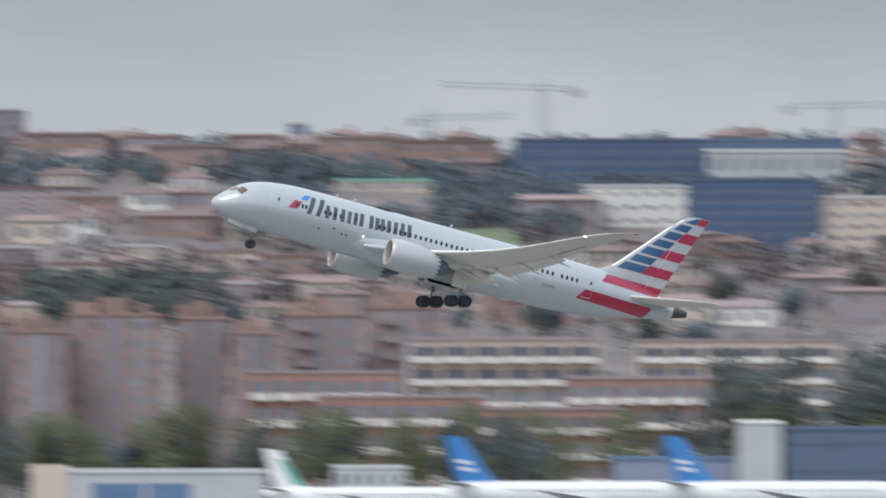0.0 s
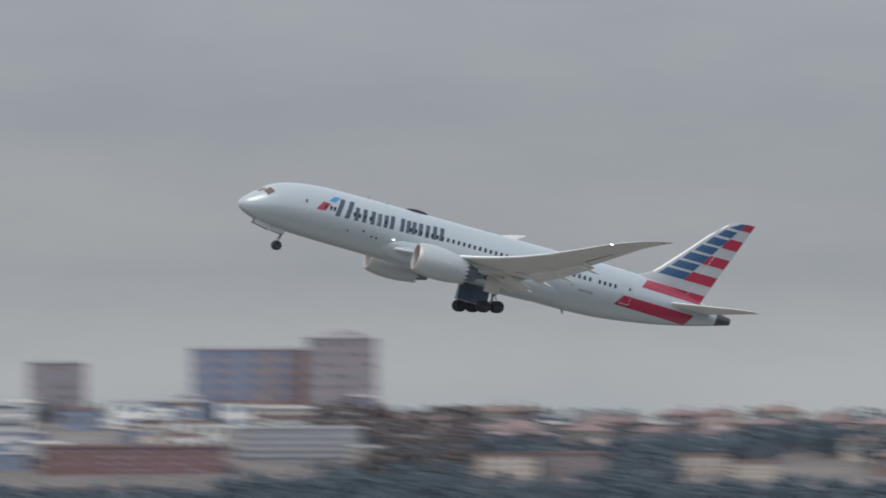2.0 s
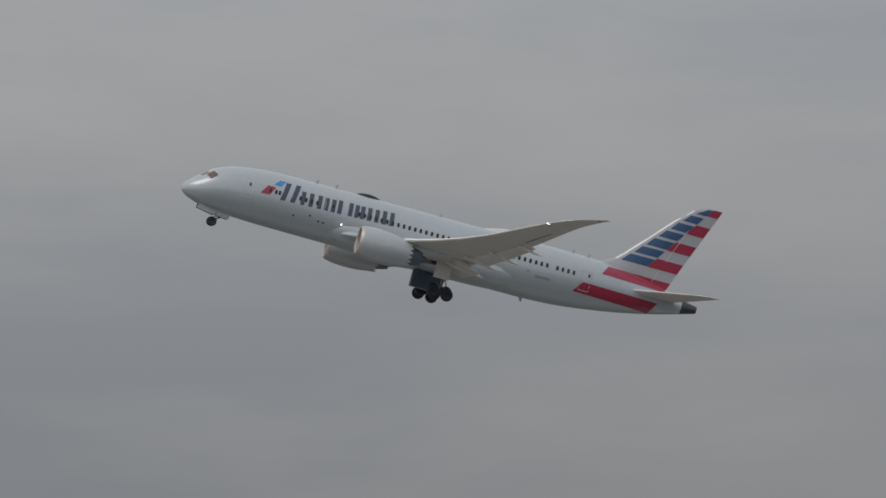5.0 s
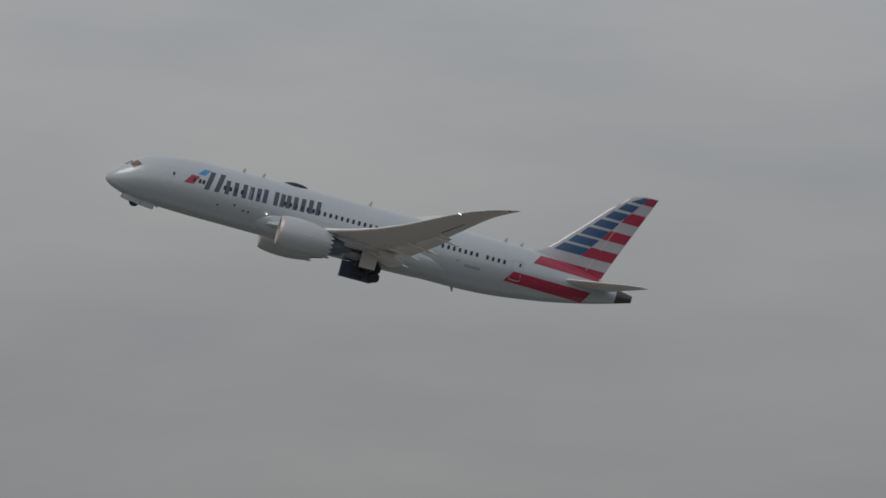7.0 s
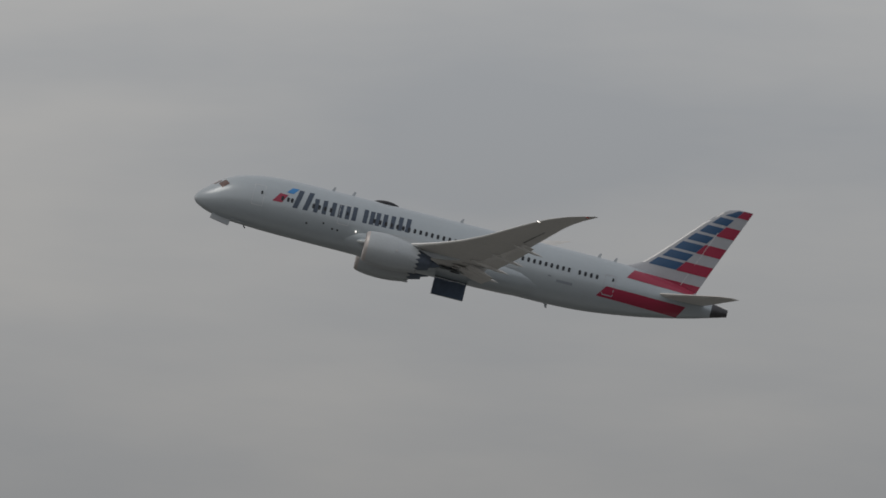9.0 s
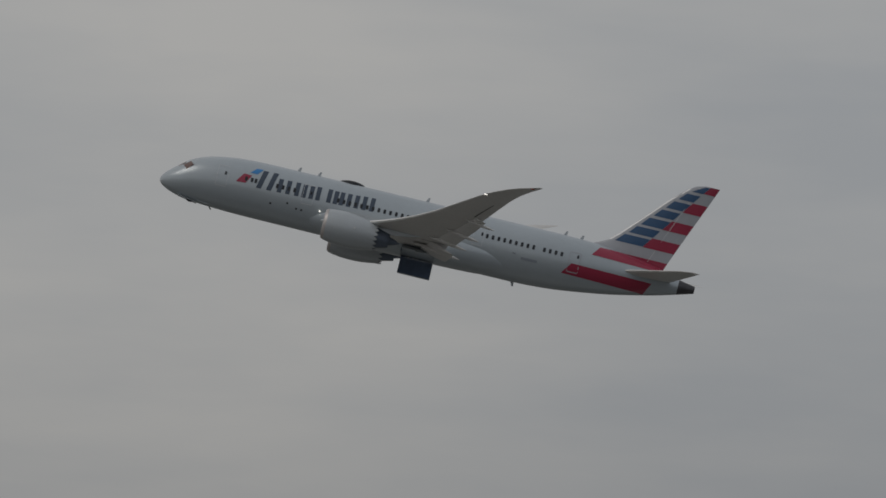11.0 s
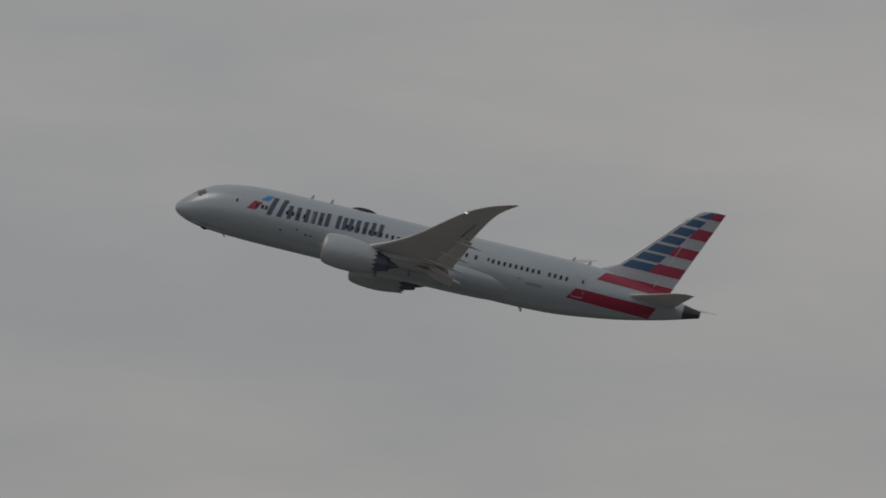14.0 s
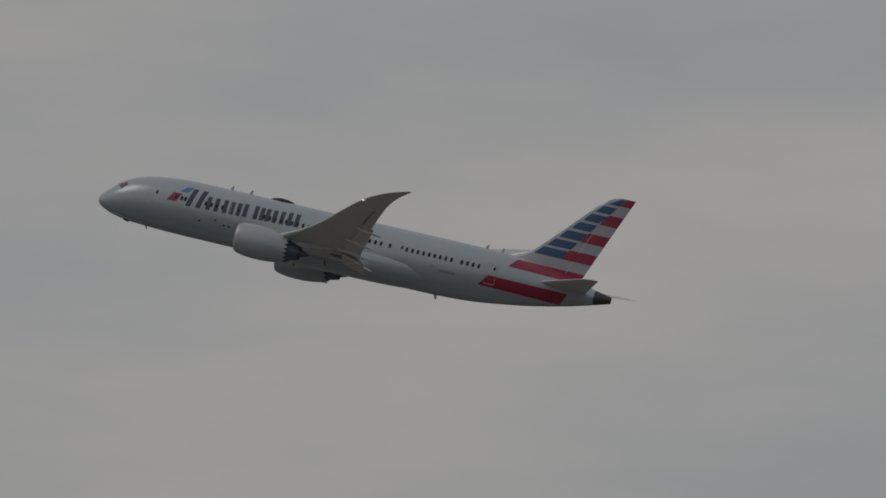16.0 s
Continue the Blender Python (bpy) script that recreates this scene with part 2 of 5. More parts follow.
# ---- mesh tools ----
class Soup:
    """Vertices and faces that become one mesh."""
    def __init__(self):
        self.v, self.f = [], []

    def grid(self, rings, loop=False, caps=False):
        base, n = len(self.v), len(rings[0])
        for ring in rings:
            self.v.extend(tuple(p) for p in ring)
        for i in range(len(rings) - 1):
            for j in range(n if loop else n - 1):
                k = (j + 1) % n
                self.f.append((base + i * n + j, base + i * n + k, base + (i + 1) * n + k, base + (i + 1) * n + j))
        if caps:
            self.f.append(tuple(base + j for j in reversed(range(n))))
            last = base + (len(rings) - 1) * n
            self.f.append(tuple(last + j for j in range(n)))
        return self

    def box(self, x0, x1, y0, y1, z0, z1, m=None):
        ring = lambda z: [(x0, y0, z), (x1, y0, z), (x1, y1, z), (x0, y1, z)]
        pts = [ring(z0), ring(z1)]
        if m is not None:
            pts = [[tuple(m @ Vector(p)) for p in r] for r in pts]
        return self.grid(pts, True, True)

    def tube(self, a, b, r0, r1=None, n=10):
        a, b = Vector(a), Vector(b)
        r1 = r0 if r1 is None else r1
        side = (b - a).orthogonal().normalized()
        up = (b - a).normalized().cross(side)
        ring = lambda c, r: [c + (side * math.cos(2 * math.pi * i / n) + up * math.sin(2 * math.pi * i / n)) * r for i in range(n)]
        return self.grid([ring(a, r0), ring(b, r1)], True, True)

    def turned(self, profile, n=40, axis="x", phase=None):
        """A body of revolution: (place along the axis, radius) pairs."""
        rings = []
        for i, (s, r) in enumerate(profile):
            ring = []
            for j in range(n):
                a = 2 * math.pi * j / n
                u, w = r * math.cos(a), r * math.sin(a)
                t = s + (phase(i, j) if phase else 0)
                ring.append({"x": (t, u, w), "y": (w, t, u), "z": (u, w, t)}[axis])
            rings.append(ring)
        return self.grid(rings, True)


def shape(name, soup, material, parent=None, label="", at=(0, 0, 0), sharp=35):
    me = bpy.data.meshes.new(name)
    me.from_pydata(soup.v, [], soup.f)
    me.validate()
    me.materials.append(material)
    fix = bmesh.new()
    fix.from_mesh(me)
    bmesh.ops.recalc_face_normals(fix, faces=fix.faces)
    fix.to_mesh(me)
    fix.free()
    me.polygons.foreach_set("use_smooth", [True] * len(me.polygons))
    me.set_sharp_from_angle(angle=radians(sharp))
    ob = new(name, me)
    ob.location = at
    if parent:
        ob.parent = parent
    return tagged(ob, label)


def again(ob, parent=None, at=None, name=None):
    """The same mesh once more, as an object of its own."""
    twin = new(name or ob.name.split(".")[0], ob.data)
    twin.parent = parent or ob.parent
    twin.matrix_basis = ob.matrix_basis
    if at is not None:
        twin.location = at
    if "label" in ob:
        twin["label"] = ob["label"]
    return twin


def smooth_curve(keys):
    """A smooth function through (x, y) keys, without overshoot."""
    xs, ys = np.array([k[0] for k in keys], float), np.array([k[1] for k in keys], float)
    h, d = np.diff(xs), np.diff(ys) / np.diff(xs)
    m = np.zeros(len(xs))
    for i in range(1, len(xs) - 1):
        if d[i - 1] * d[i] > 0:
            w1, w2 = 2 * h[i] + h[i - 1], h[i] + 2 * h[i - 1]
            m[i] = (w1 + w2) / (w1 / d[i - 1] + w2 / d[i])
    m[0], m[-1] = d[0], d[-1]

    def f(x):
        x = min(max(x, xs[0]), xs[-1])
        i = min(max(int(np.searchsorted(xs, x)) - 1, 0), len(xs) - 2)
        u = (x - xs[i]) / h[i]
        return float((2 * u**3 - 3 * u**2 + 1) * ys[i] + (u**3 - 2 * u**2 + u) * h[i] * m[i]
                     + (-2 * u**3 + 3 * u**2) * ys[i + 1] + (u**3 - u**2) * h[i] * m[i + 1])
    return f


def foil(u):
    """Half thickness of a wing section per unit of thickness ratio and chord."""
    u = min(max(u, 0.0), 1.0)
    return 5 * (0.2969 * math.sqrt(u) - 0.126 * u - 0.3516 * u**2 + 0.2843 * u**3 - 0.1036 * u**4)


# ---- the airliner: x aft of the middle, y to starboard, z up ----
MID = 28.0
top_of = smooth_curve([(0, -1.0), (0.1, -0.68), (0.5, -0.2), (1, 0.27), (1.7, 0.84), (2.3, 1.34), (3.2, 1.88), (4.85, 2.42), (6.7, 2.74),
                       (9, 2.94), (12, 2.97), (40, 2.97), (44, 2.9), (48, 2.5), (51.3, 1.95), (54, 1.2), (55.8, 0.85)])
bottom_of = smooth_curve([(0, -1.06), (0.1, -1.38), (0.5, -1.72), (1, -1.97), (1.7, -2.22), (2.3, -2.37), (3.2, -2.53), (4.85, -2.67),
                          (6.7, -2.76), (9, -2.83), (12, -2.86), (17, -2.9), (37, -3.0), (40, -2.9), (45.6, -2.25), (51.3, -1.12), (55.8, 0.12)])
width_of = smooth_curve([(0, 0.03), (0.1, 0.36), (0.5, 0.85), (1, 1.25), (1.7, 1.65), (2.3, 1.92), (3.2, 2.23), (4.85, 2.55), (6.7, 2.75),
                         (9, 2.86), (12, 2.885), (38, 2.885), (44, 2.5), (48, 1.95), (51.3, 1.35), (54, 0.72), (55.8, 0.38)])


def hull(x, z, side=-1, proud=0.0):
    """The point of the hull's skin at a place along it and a height."""
    t, b = top_of(x), bottom_of(x)
    zc, rz = (t + b) / 2, (t - b) / 2
    c = min(max((z - zc) / rz, -1), 1)
    y = width_of(x) * math.sqrt(max(0, 1 - c * c))
    return (x - MID, side * (y + proud), z + proud * c)


def hull_patch(soup, corners, nx=6, nz=6, side=-1, proud=0.018):
    """A sheet on the skin between four (x, z) corners, in order round it."""
    a, b, c, d = [Vector(p) for p in corners]
    rings = []
    for i in range(nz + 1):
        v = i / nz
        rings.append([hull(*((a.lerp(b, j / nx)).lerp(d.lerp(c, j / nx), v)), side, proud) for j in range(nx + 1)])
    return soup.grid(rings)


airliner = tagged(new("airliner"), "silver-white twin-engine jet airliner climbing, red and blue striped tail", "airplane")

body = Soup()
stations = sorted({*np.round(np.linspace(0, 1, 12) ** 2 * 9, 3), *np.round(np.linspace(9, 40, 26), 3), *np.round(np.linspace(40, 54.1, 20), 3)})
rings = []
for x in stations:
    t, b, w = top_of(x), bottom_of(x), width_of(x)
    rings.append([(x - MID, w * math.sin(2 * math.pi * j / 64), (t + b) / 2 + (t - b) / 2 * math.cos(2 * math.pi * j / 64)) for j in range(64)])
body.grid(rings, True, True)
shape("fuselage", body, PAINT, airliner, "silver-white painted fuselage")
cone, rings = Soup(), []
for x in np.linspace(54.1, 55.8, 6):
    t, b, w = top_of(x), bottom_of(x), width_of(x)
    rings.append([(x - MID, w * math.sin(2 * math.pi * j / 32), (t + b) / 2 + (t - b) / 2 * math.cos(2 * math.pi * j / 32)) for j in range(32)])
cone.grid(rings, True, True)
shape("tail_cone", cone, TAILCONE, airliner, "dark metal tail cone")

# wing-to-body fairing, open over the two wheel bays
fair_w = smooth_curve([(15.5, 2.4), (18, 2.95), (21, 3.2), (29, 3.25), (33, 3.0), (37, 2.4)])
fair_b = smooth_curve([(15.5, -2.5), (18, -2.98), (21, -3.12), (29, -3.14), (33, -3.06), (37, -2.6)])
BAY_X0, BAY_X1 = 25.8, 29.2


def fairing_point(x, a):
    """a: angle from straight down, positive to starboard."""
    zc = -1.0
    return (x - MID, fair_w(x) * math.sin(a), zc + (fair_b(x) - zc) * abs(math.cos(a)) ** 0.8 * (1 if math.cos(a) >= 0 else -0.6))


fair_x = sorted({*np.round(np.linspace(15.5, BAY_X0, 14), 3), *np.round(np.linspace(BAY_X0, BAY_X1, 6), 3), *np.round(np.linspace(BAY_X1, 37, 12), 3)})
fair_a = [radians(a) for a in (-115, -100, -88, -76, -66, -58, -50, -40, -32, -24, -14, -6, 6, 14, 24, 32, 40, 50, 58, 66, 76, 88, 100, 115)]
fairing = Soup()
fairing.grid([[fairing_point(x, a) for a in fair_a] for x in fair_x])
n_a = len(fair_a)
keep = []
for q in fairing.f:
    mx = sum(fairing.v[i][0] for i in q) / 4 + MID
    ang = sum(fair_a[i % n_a] for i in q) / 4
    if not (BAY_X0 < mx < BAY_X1 and radians(6) < abs(ang) < radians(66)):
        keep.append(q)
fairing.f = keep
shape("belly_fairing", fairing, PAINT, airliner, "grey-white wing root fairing with wheel bays")
bay = Soup()
bay.grid([[(BAY_X0 - MID, -2.9, -1.7), (BAY_X0 - MID, 2.9, -1.7)], [(BAY_X1 - MID, -2.9, -1.7), (BAY_X1 - MID, 2.9, -1.7)]])
bay.grid([[(BAY_X0 - MID, -2.9, -2.7), (BAY_X0 - MID, 2.9, -2.7)], [(BAY_X0 - MID, -2.9, -1.7), (BAY_X0 - MID, 2.9, -1.7)]])
bay.grid([[(BAY_X1 - MID, -2.9, -2.7), (BAY_X1 - MID, 2.9, -2.7)], [(BAY_X1 - MID, -2.9, -1.7), (BAY_X1 - MID, 2.9, -1.7)]])
bay.grid([[(BAY_X0 - MID, 0, -3.08), (BAY_X1 - MID, 0, -3.08)], [(BAY_X0 - MID, 0, -1.7), (BAY_X1 - MID, 0, -1.7)]])
shape("wheel_bay", bay, WELL, airliner, "dark blue-grey wheel bay lining")


# wings
wing_le = smooth_curve([(2.4, 16.9), (9.8, 22.0), (18, 27.75), (25.6, 33.1), (27.5, 35.0), (28.9, 37.1), (29.85, 39.2)])
wing_te = smooth_curve([(2.4, 30.2), (6, 30.4), (10.5, 31.0), (18, 33.3), (25.6, 36.3), (27.5, 37.4), (28.9, 38.6), (29.85, 39.6)])


def wing_z(y):
    return -1.75 + 0.03 * (y - 2.4) + 0.0064 * (y - 2.4) ** 2 + 0.00006 * (y - 2.4) ** 3


def wing_ratio(y):
    return 0.135 - 0.0018 * y


def wing_point(y, u, upper, side, lift_off=0.0):
    le, te = wing_le(y), wing_te(y)
    c = te - le
    h = foil(u) * wing_ratio(y) * c * (0.75 if upper else 0.62)
    camber = 0.018 * c * math.sin(math.pi * u)
    washout = (0.035 - 0.0016 * y) * c * (0.4 - u)
    flex = 0.0006 * max(0, y - 5) ** 2 if side > 0 else 0.0
    return (le + u * c - MID, side * y, wing_z(y) + flex + camber + washout + (h + lift_off if upper else -h - lift_off))


SPAN = [2.4, 4, 6, 8, 9.8, 11.5, 14, 17, 20, 23, 25.6, 26.6, 27.5, 28.3, 28.9, 29.4, 29.75, 29.85]
CHORD = [0, 0.004, 0.012, 0.03, 0.06, 0.12, 0.22, 0.35, 0.5, 0.65, 0.78, 0.9, 1.0]
for side in (-1, 1):
    s = Soup()
    s.grid([[wing_point(y, u, True, side) for u in reversed(CHORD)] + [wing_point(y, u, False, side) for u in CHORD[1:-1]] for y in SPAN], True, True)
    wing = shape("wing", s, WING, airliner, "pale grey swept wing with upturned raked tip")
    s = Soup()
    near = [0.0, 0.004, 0.012, 0.03, 0.05]
    s.grid([[wing_point(y, u, True, side, 0.012) for u in reversed(near)] + [wing_point(y, u, False, side, 0.012) for u in near[1:4]] for y in SPAN[2:-4]])
    shape("leading_edge", s, LEADING, wing, "near-white leading edge, its highlight put into the colour")
    s = Soup()
    near = [0.0, 0.004, 0.012, 0.03, 0.06, 0.12]
    s.grid([[wing_point(y, u, True, side, 0.014) for u in reversed(near)] + [wing_point(y, u, False, side, 0.014) for u in near[1:]] for y in SPAN[:3]])
    shape("root_glove", s, PAINT, wing, "silver-white wing root leading edge")
    # flaps a little down, with their track fairings
    for y0, y1, name in ((3.4, 8.6, "inboard_flap"), (11.0, 20.5, "outboard_flap")):
        s, rows_ = Soup(), []
        for y in np.linspace(y0, y1, 8):
            hx, hy, hz = wing_point(y, 0.80, False, side)
            c = (wing_te(y) - wing_le(y)) * 0.25
            c = min(c * (1.12 if y0 < 9 else 0.98), 2.9)
            drop = radians(17 if y0 < 9 else 13)
            ring = []
            for u, sgn in ((0, 1), (0.1, 1), (0.3, 1), (0.6, 1), (1, 0), (0.6, -1), (0.3, -1), (0.1, -1)):
                h = sgn * foil(u) * 0.11 * c
                ring.append((hx + u * c * math.cos(drop) + h * math.sin(drop), hy, hz - 0.02 - u * c * math.sin(drop) + h))
            rows_.append(ring)
        s.grid(rows_, True, True)
        shape(name, s, WING, wing)
    for y, size in ((6.9, 1.0), (11.6, 0.9), (15.6, 0.8), (19.8, 0.7)):
        s = Soup()
        x0, _, z0 = wing_point(y, 0.66, False, side)
        long = (wing_te(y) - wing_le(y)) * 0.36 + 1.35
        s.turned([(u * long, 0.24 * size * math.sin(math.pi * min(1, u ** 1.15 * 0.97 + 0.02)) ** 0.8) for u in np.linspace(0, 1, 12)], 14)
        dip = math.tan(radians(8))
        s.v = [(x0 + a, side * y + b, z0 - 0.1 + c - dip * a) for a, b, c in s.v]
        shape("flap_track_fairing", s, WING, wing)
    s = Soup()
    tipx, tipy, tipz = wing_point(29.4, 0.2, False, side)
    s.turned([(0, 0.02), (0.05, 0.06), (0.25, 0.07), (0.4, 0.02)], 8)
    s.v = [(tipx + a, tipy + b, tipz + c) for a, b, c in s.v]
    shape("position_light", s, BEACON if side < 0 else LEADING, wing)
    # dark joint line of the outer aileron
    s = Soup()
    s.grid([[wing_point(y, 0.74, False, side, 0.02) for y in (20.8, 22.5, 24.5)], [wing_point(y, 0.765, False, side, 0.02) for y in (20.8, 22.5, 24.5)]])
    shape("aileron_gap", s, DARK, wing)
    s = Soup()
    s.grid([[wing_point(y, u, False, side, 0.02) for u in np.linspace(0.70, 0.97, 6)] for y in (8.72, 8.86)])
    shape("flaperon_gap", s, DARK, wing)
    s = Soup()
    s.grid([[wing_point(y, u, False, side, 0.02) for u in np.linspace(0.70, 0.80, 4)] for y in (10.8, 10.95)])
    shape("flaperon_gap", s, DARK, wing)
    # lit lamp in the leading edge where the raked tip begins
    s = Soup()
    lx, ly, lz = wing_point(26.4, 0.0, False, side)
    s.turned([(-0.03, 0.02), (-0.02, 0.05), (0.1, 0.075), (0.3, 0.06)], 12)
    s.v = [(lx + a, ly + b, lz + c) for a, b, c in s.v]
    shape("wing_light", s, LAMP, wing, "lit white light in the leading edge")


# engines
def chevrons(i, j):
    return (0.30 if j % 4 == 2 else 0.15 if j % 2 else -0.12) if i == 8 else 0


def engine(y):
    s = Soup()
    # the cowl runs from the lip to a toothed trailing edge
    s.turned([(0.35, 1.60), (0.8, 1.68), (1.5, 1.75), (2.3, 1.77), (3.1, 1.74), (3.9, 1.66), (4.6, 1.54), (5.1, 1.45), (5.5, 1.38), (5.2, 1.32), (4.2, 1.36)], 72, phase=chevrons)
    s.v = [(a, b, c - 0.03 * a) for a, b, c in s.v]
    cowl = shape("nacelle", s, NACELLE, airliner, "pale grey engine nacelle with toothed rear edge", (17.80 - MID, y, -2.24))
    s = Soup()
    s.turned([(0.35, 1.602), (0.15, 1.53), (0.04, 1.45), (0.0, 1.38), (0.04, 1.32), (0.2, 1.27), (0.6, 1.25), (1.2, 1.29)], 56)
    shape("inlet_lip", s, LIP, cowl, "bright metal inlet ring")
    s = Soup()
    for k in range(18):
        a = 2 * math.pi * k / 18
        m = Matrix.Rotation(a, 4, "X") @ Matrix.Translation((1.25, 0, 0.85)) @ Matrix.Rotation(radians(40), 4, "Z")
        s.box(-0.02, 0.02, -0.2, 0.2, -0.42, 0.42, m)
    s.turned([(1.5, 1.30), (1.5, 0.02)], 36)
    shape("fan", s, DARK, cowl, "dark fan blades")
    s = Soup()
    s.turned([(0.75, 0.01), (0.85, 0.12), (1.05, 0.26), (1.35, 0.38)], 20)
    shape("spinner", s, DARK, cowl)
    s = Soup()
    s.turned([(3.9, 1.22), (4.9, 1.18), (5.6, 1.06), (6.4, 0.86), (6.9, 0.72), (6.85, 0.66), (5.9, 0.6)], 40)
    s.v = [(a, b, c - 0.03 * a) for a, b, c in s.v]
    shape("core_cowl", s, CORE, cowl, "dark blue-grey exhaust cowl")
    s = Soup()
    s.turned([(5.9, 0.52), (6.9, 0.46), (7.5, 0.28), (8.0, 0.04)], 24)
    s.v = [(a, b, c - 0.03 * a) for a, b, c in s.v]
    shape("exhaust_plug", s, CORE, cowl)
    s, rows_ = Soup(), []
    for x, z0, z1, w in ((1.6, 1.55, 1.74, 0.10), (2.6, 1.2, 1.82, 0.24), (4.2, 0.9, 1.82, 0.30), (5.6, 0.55, 1.7, 0.30), (7.2, 0.45, 1.45, 0.26), (8.8, 0.65, 1.25, 0.14), (10.0, 0.95, 1.15, 0.04)):
        rows_.append([(x, -w, z0), (x, w, z0), (x, w * 0.9, z1), (x, -w * 0.9, z1)])
    s.grid(rows_, True, True)
    shape("pylon", s, NACELLE, cowl, "grey engine pylon")
    s = Soup()
    q = 1 if y < 0 else -1      # on the inboard flank
    s.grid([[(1.2, q * 1.42, 0.95), (2.3, q * 1.46, 0.9)], [(1.6, q * 1.66, 1.18), (2.3, q * 1.72, 1.15)]])
    shape("cowl_strake", s, NACELLE, cowl)
    s = Soup()
    s.box(3.2, 3.42, -1.77, -1.70, 0.12, 0.3)
    shape("cowl_vent", s, SEAM, cowl)
    return cowl


for y in (-9.8, 9.8):
    engine(y)

# tail fin
fin_le = smooth_curve([(0.6, 43.0), (2.4, 43.6), (2.75, 44.3), (3.1, 45.2), (3.6, 46.1), (4.4, 46.95), (7.6, 49.95), (10.5, 52.9), (10.9, 53.55), (11.12, 54.5)])
fin_te = smooth_curve([(0.6, 51.8), (1.3, 52.05), (11.12, 55.97)])


def fin_point(x, z, side=-1, proud=0.0):
    le, te = fin_le(z), fin_te(z)
    c = te - le
    ratio = 0.105 if z > 4 else 0.105 - 0.03 * (4 - z) / 3.4
    return (x - MID, side * (foil((x - le) / c) * ratio * c * 0.93 + proud), z)


s = Soup()
fin_z = [0.6, 1.3, 2.0, 2.4, 2.75, 3.1, 3.6, 4.4, 5.5, 6.6, 7.6, 8.6, 9.6, 10.5, 10.9, 11.05, 11.12]
def fin_ring(z):
    le, c = fin_le(z), fin_te(z) - fin_le(z)
    return [fin_point(le + u * c, z, -1) for u in CHORD] + [fin_point(le + u * c, z, 1) for u in reversed(CHORD[1:-1])]
s.grid([fin_ring(z) for z in fin_z], True, True)
fin = shape("tail_fin", s, FINWHITE, airliner, "silver-white tail fin with red and blue stripes")


def fin_patch(name, corners, material, label=""):
    p, (a, b, c, d) = Soup(), [Vector(k) for k in corners]
    rings_ = []
    for i in range(4):
        rings_.append([fin_point(*((a.lerp(b, j / 10)).lerp(d.lerp(c, j / 10), i / 3)), -1, 0.02) for j in range(11)])
    p.grid(rings_)
    return shape(name, p, material, fin, label)


# seven blue bars in front, red bars behind every second one
bars = [(10.26, 11.0), (9.2, 9.97), (8.05, 8.9), (6.97, 7.78), (5.8, 6.68), (4.73, 5.55), (3.6, 4.47)]
for z0, z1 in bars:
    e0, e1 = 54.66 - (10.63 - z0) * 0.715, 54.66 - (10.63 - z1) * 0.715
    fin_patch("blue_bar", ((fin_le(z0) + 0.62, z0), (e0, z0), (e1, z1), (fin_le(z1) + 0.55, z1)), BLUE)
for z0, z1 in ((10.3, 11.08), (7.95, 9.1), (5.75, 6.82), (3.57, 4.66)):
    e0, e1 = 54.66 - (10.63 - z0) * 0.715, 54.66 - (10.63 - z1) * 0.715
    fin_patch("red_bar", ((e0 + 0.02, z0), (fin_te(z0) - 0.03, z0), (fin_te(z1) - 0.03, z1), (e1 + 0.02, z1)), RED)
fin_patch("red_bar", ((45.4, 1.5), (fin_te(1.34) - 0.02, 1.34), (fin_te(2.47) - 0.02, 2.47), (45.5, 2.47)), RED)
s = Soup()
s.grid([[fin_point(fin_te(z) - 1.95, z, -1, 0.024) for z in (2.2, 5, 8, 10.8)], [fin_point(fin_te(z) - 1.9, z, -1, 0.024) for z in (2.2, 5, 8, 10.8)]])
shape("rudder_gap", s, SEAM, fin)
s = Soup()
s.grid([[fin_point(fin_le(z) + u * 0.22, z, sd, 0.015) for z in (3.6, 4.4, 6, 7.6, 9, 10.5)] for sd, u in ((-1, 1), (-1, 0.3), (-1, 0.0), (1, 0.3), (1, 1))])
shape("fin_leading_edge", s, LEADING, fin, "bright leading edge")
s = Soup()
hull_patch(s, ((42.2, -1.05), (50.75, -1.17), (51.45, 0.05), (43.05, 0.12)), 18, 6)
shape("red_band", s, RED, airliner, "red painted band on the rear fuselage")
s, rings_ = Soup(), []
for i in range(7):
    v = i / 6
    ring = []
    for j in range(19):
        x = 44.85 + 0.65 * v + (52.0 - 44.85 - 0.65 * v) * j / 18
        lo, hi = 1.5 - 0.16 * j / 18, min(2.46, top_of(x) - 0.04)
        ring.append(hull(x, lo + (hi - lo) * v, -1, 0.02))
    rings_.append(ring)
s.grid(rings_)
shape("red_band", s, RED, airliner, "red painted band below the tail fin")

# tailplane
for side in (-1, 1):
    s, rows_ = Soup(), []
    for y in np.linspace(0.8, 9.85, 10):
        f = (y - 0.8) / 9.05
        le, te = 47.7 + 7.2 * f + (0.5 if f > 0.98 else 0), 53.2 + 3.1 * f
        c, z = te - le, 0.62 + 0.98 * f
        rows_.append([(le + u * c - MID, side * y, z + foil(u) * 0.10 * c) for u in reversed(CHORD)] + [(le + u * c - MID, side * y, z - foil(u) * 0.10 * c) for u in CHORD[1:-1]])
    s.grid(rows_, True, True)
    shape("tailplane", s, WING, airliner, "pale grey swept tailplane")

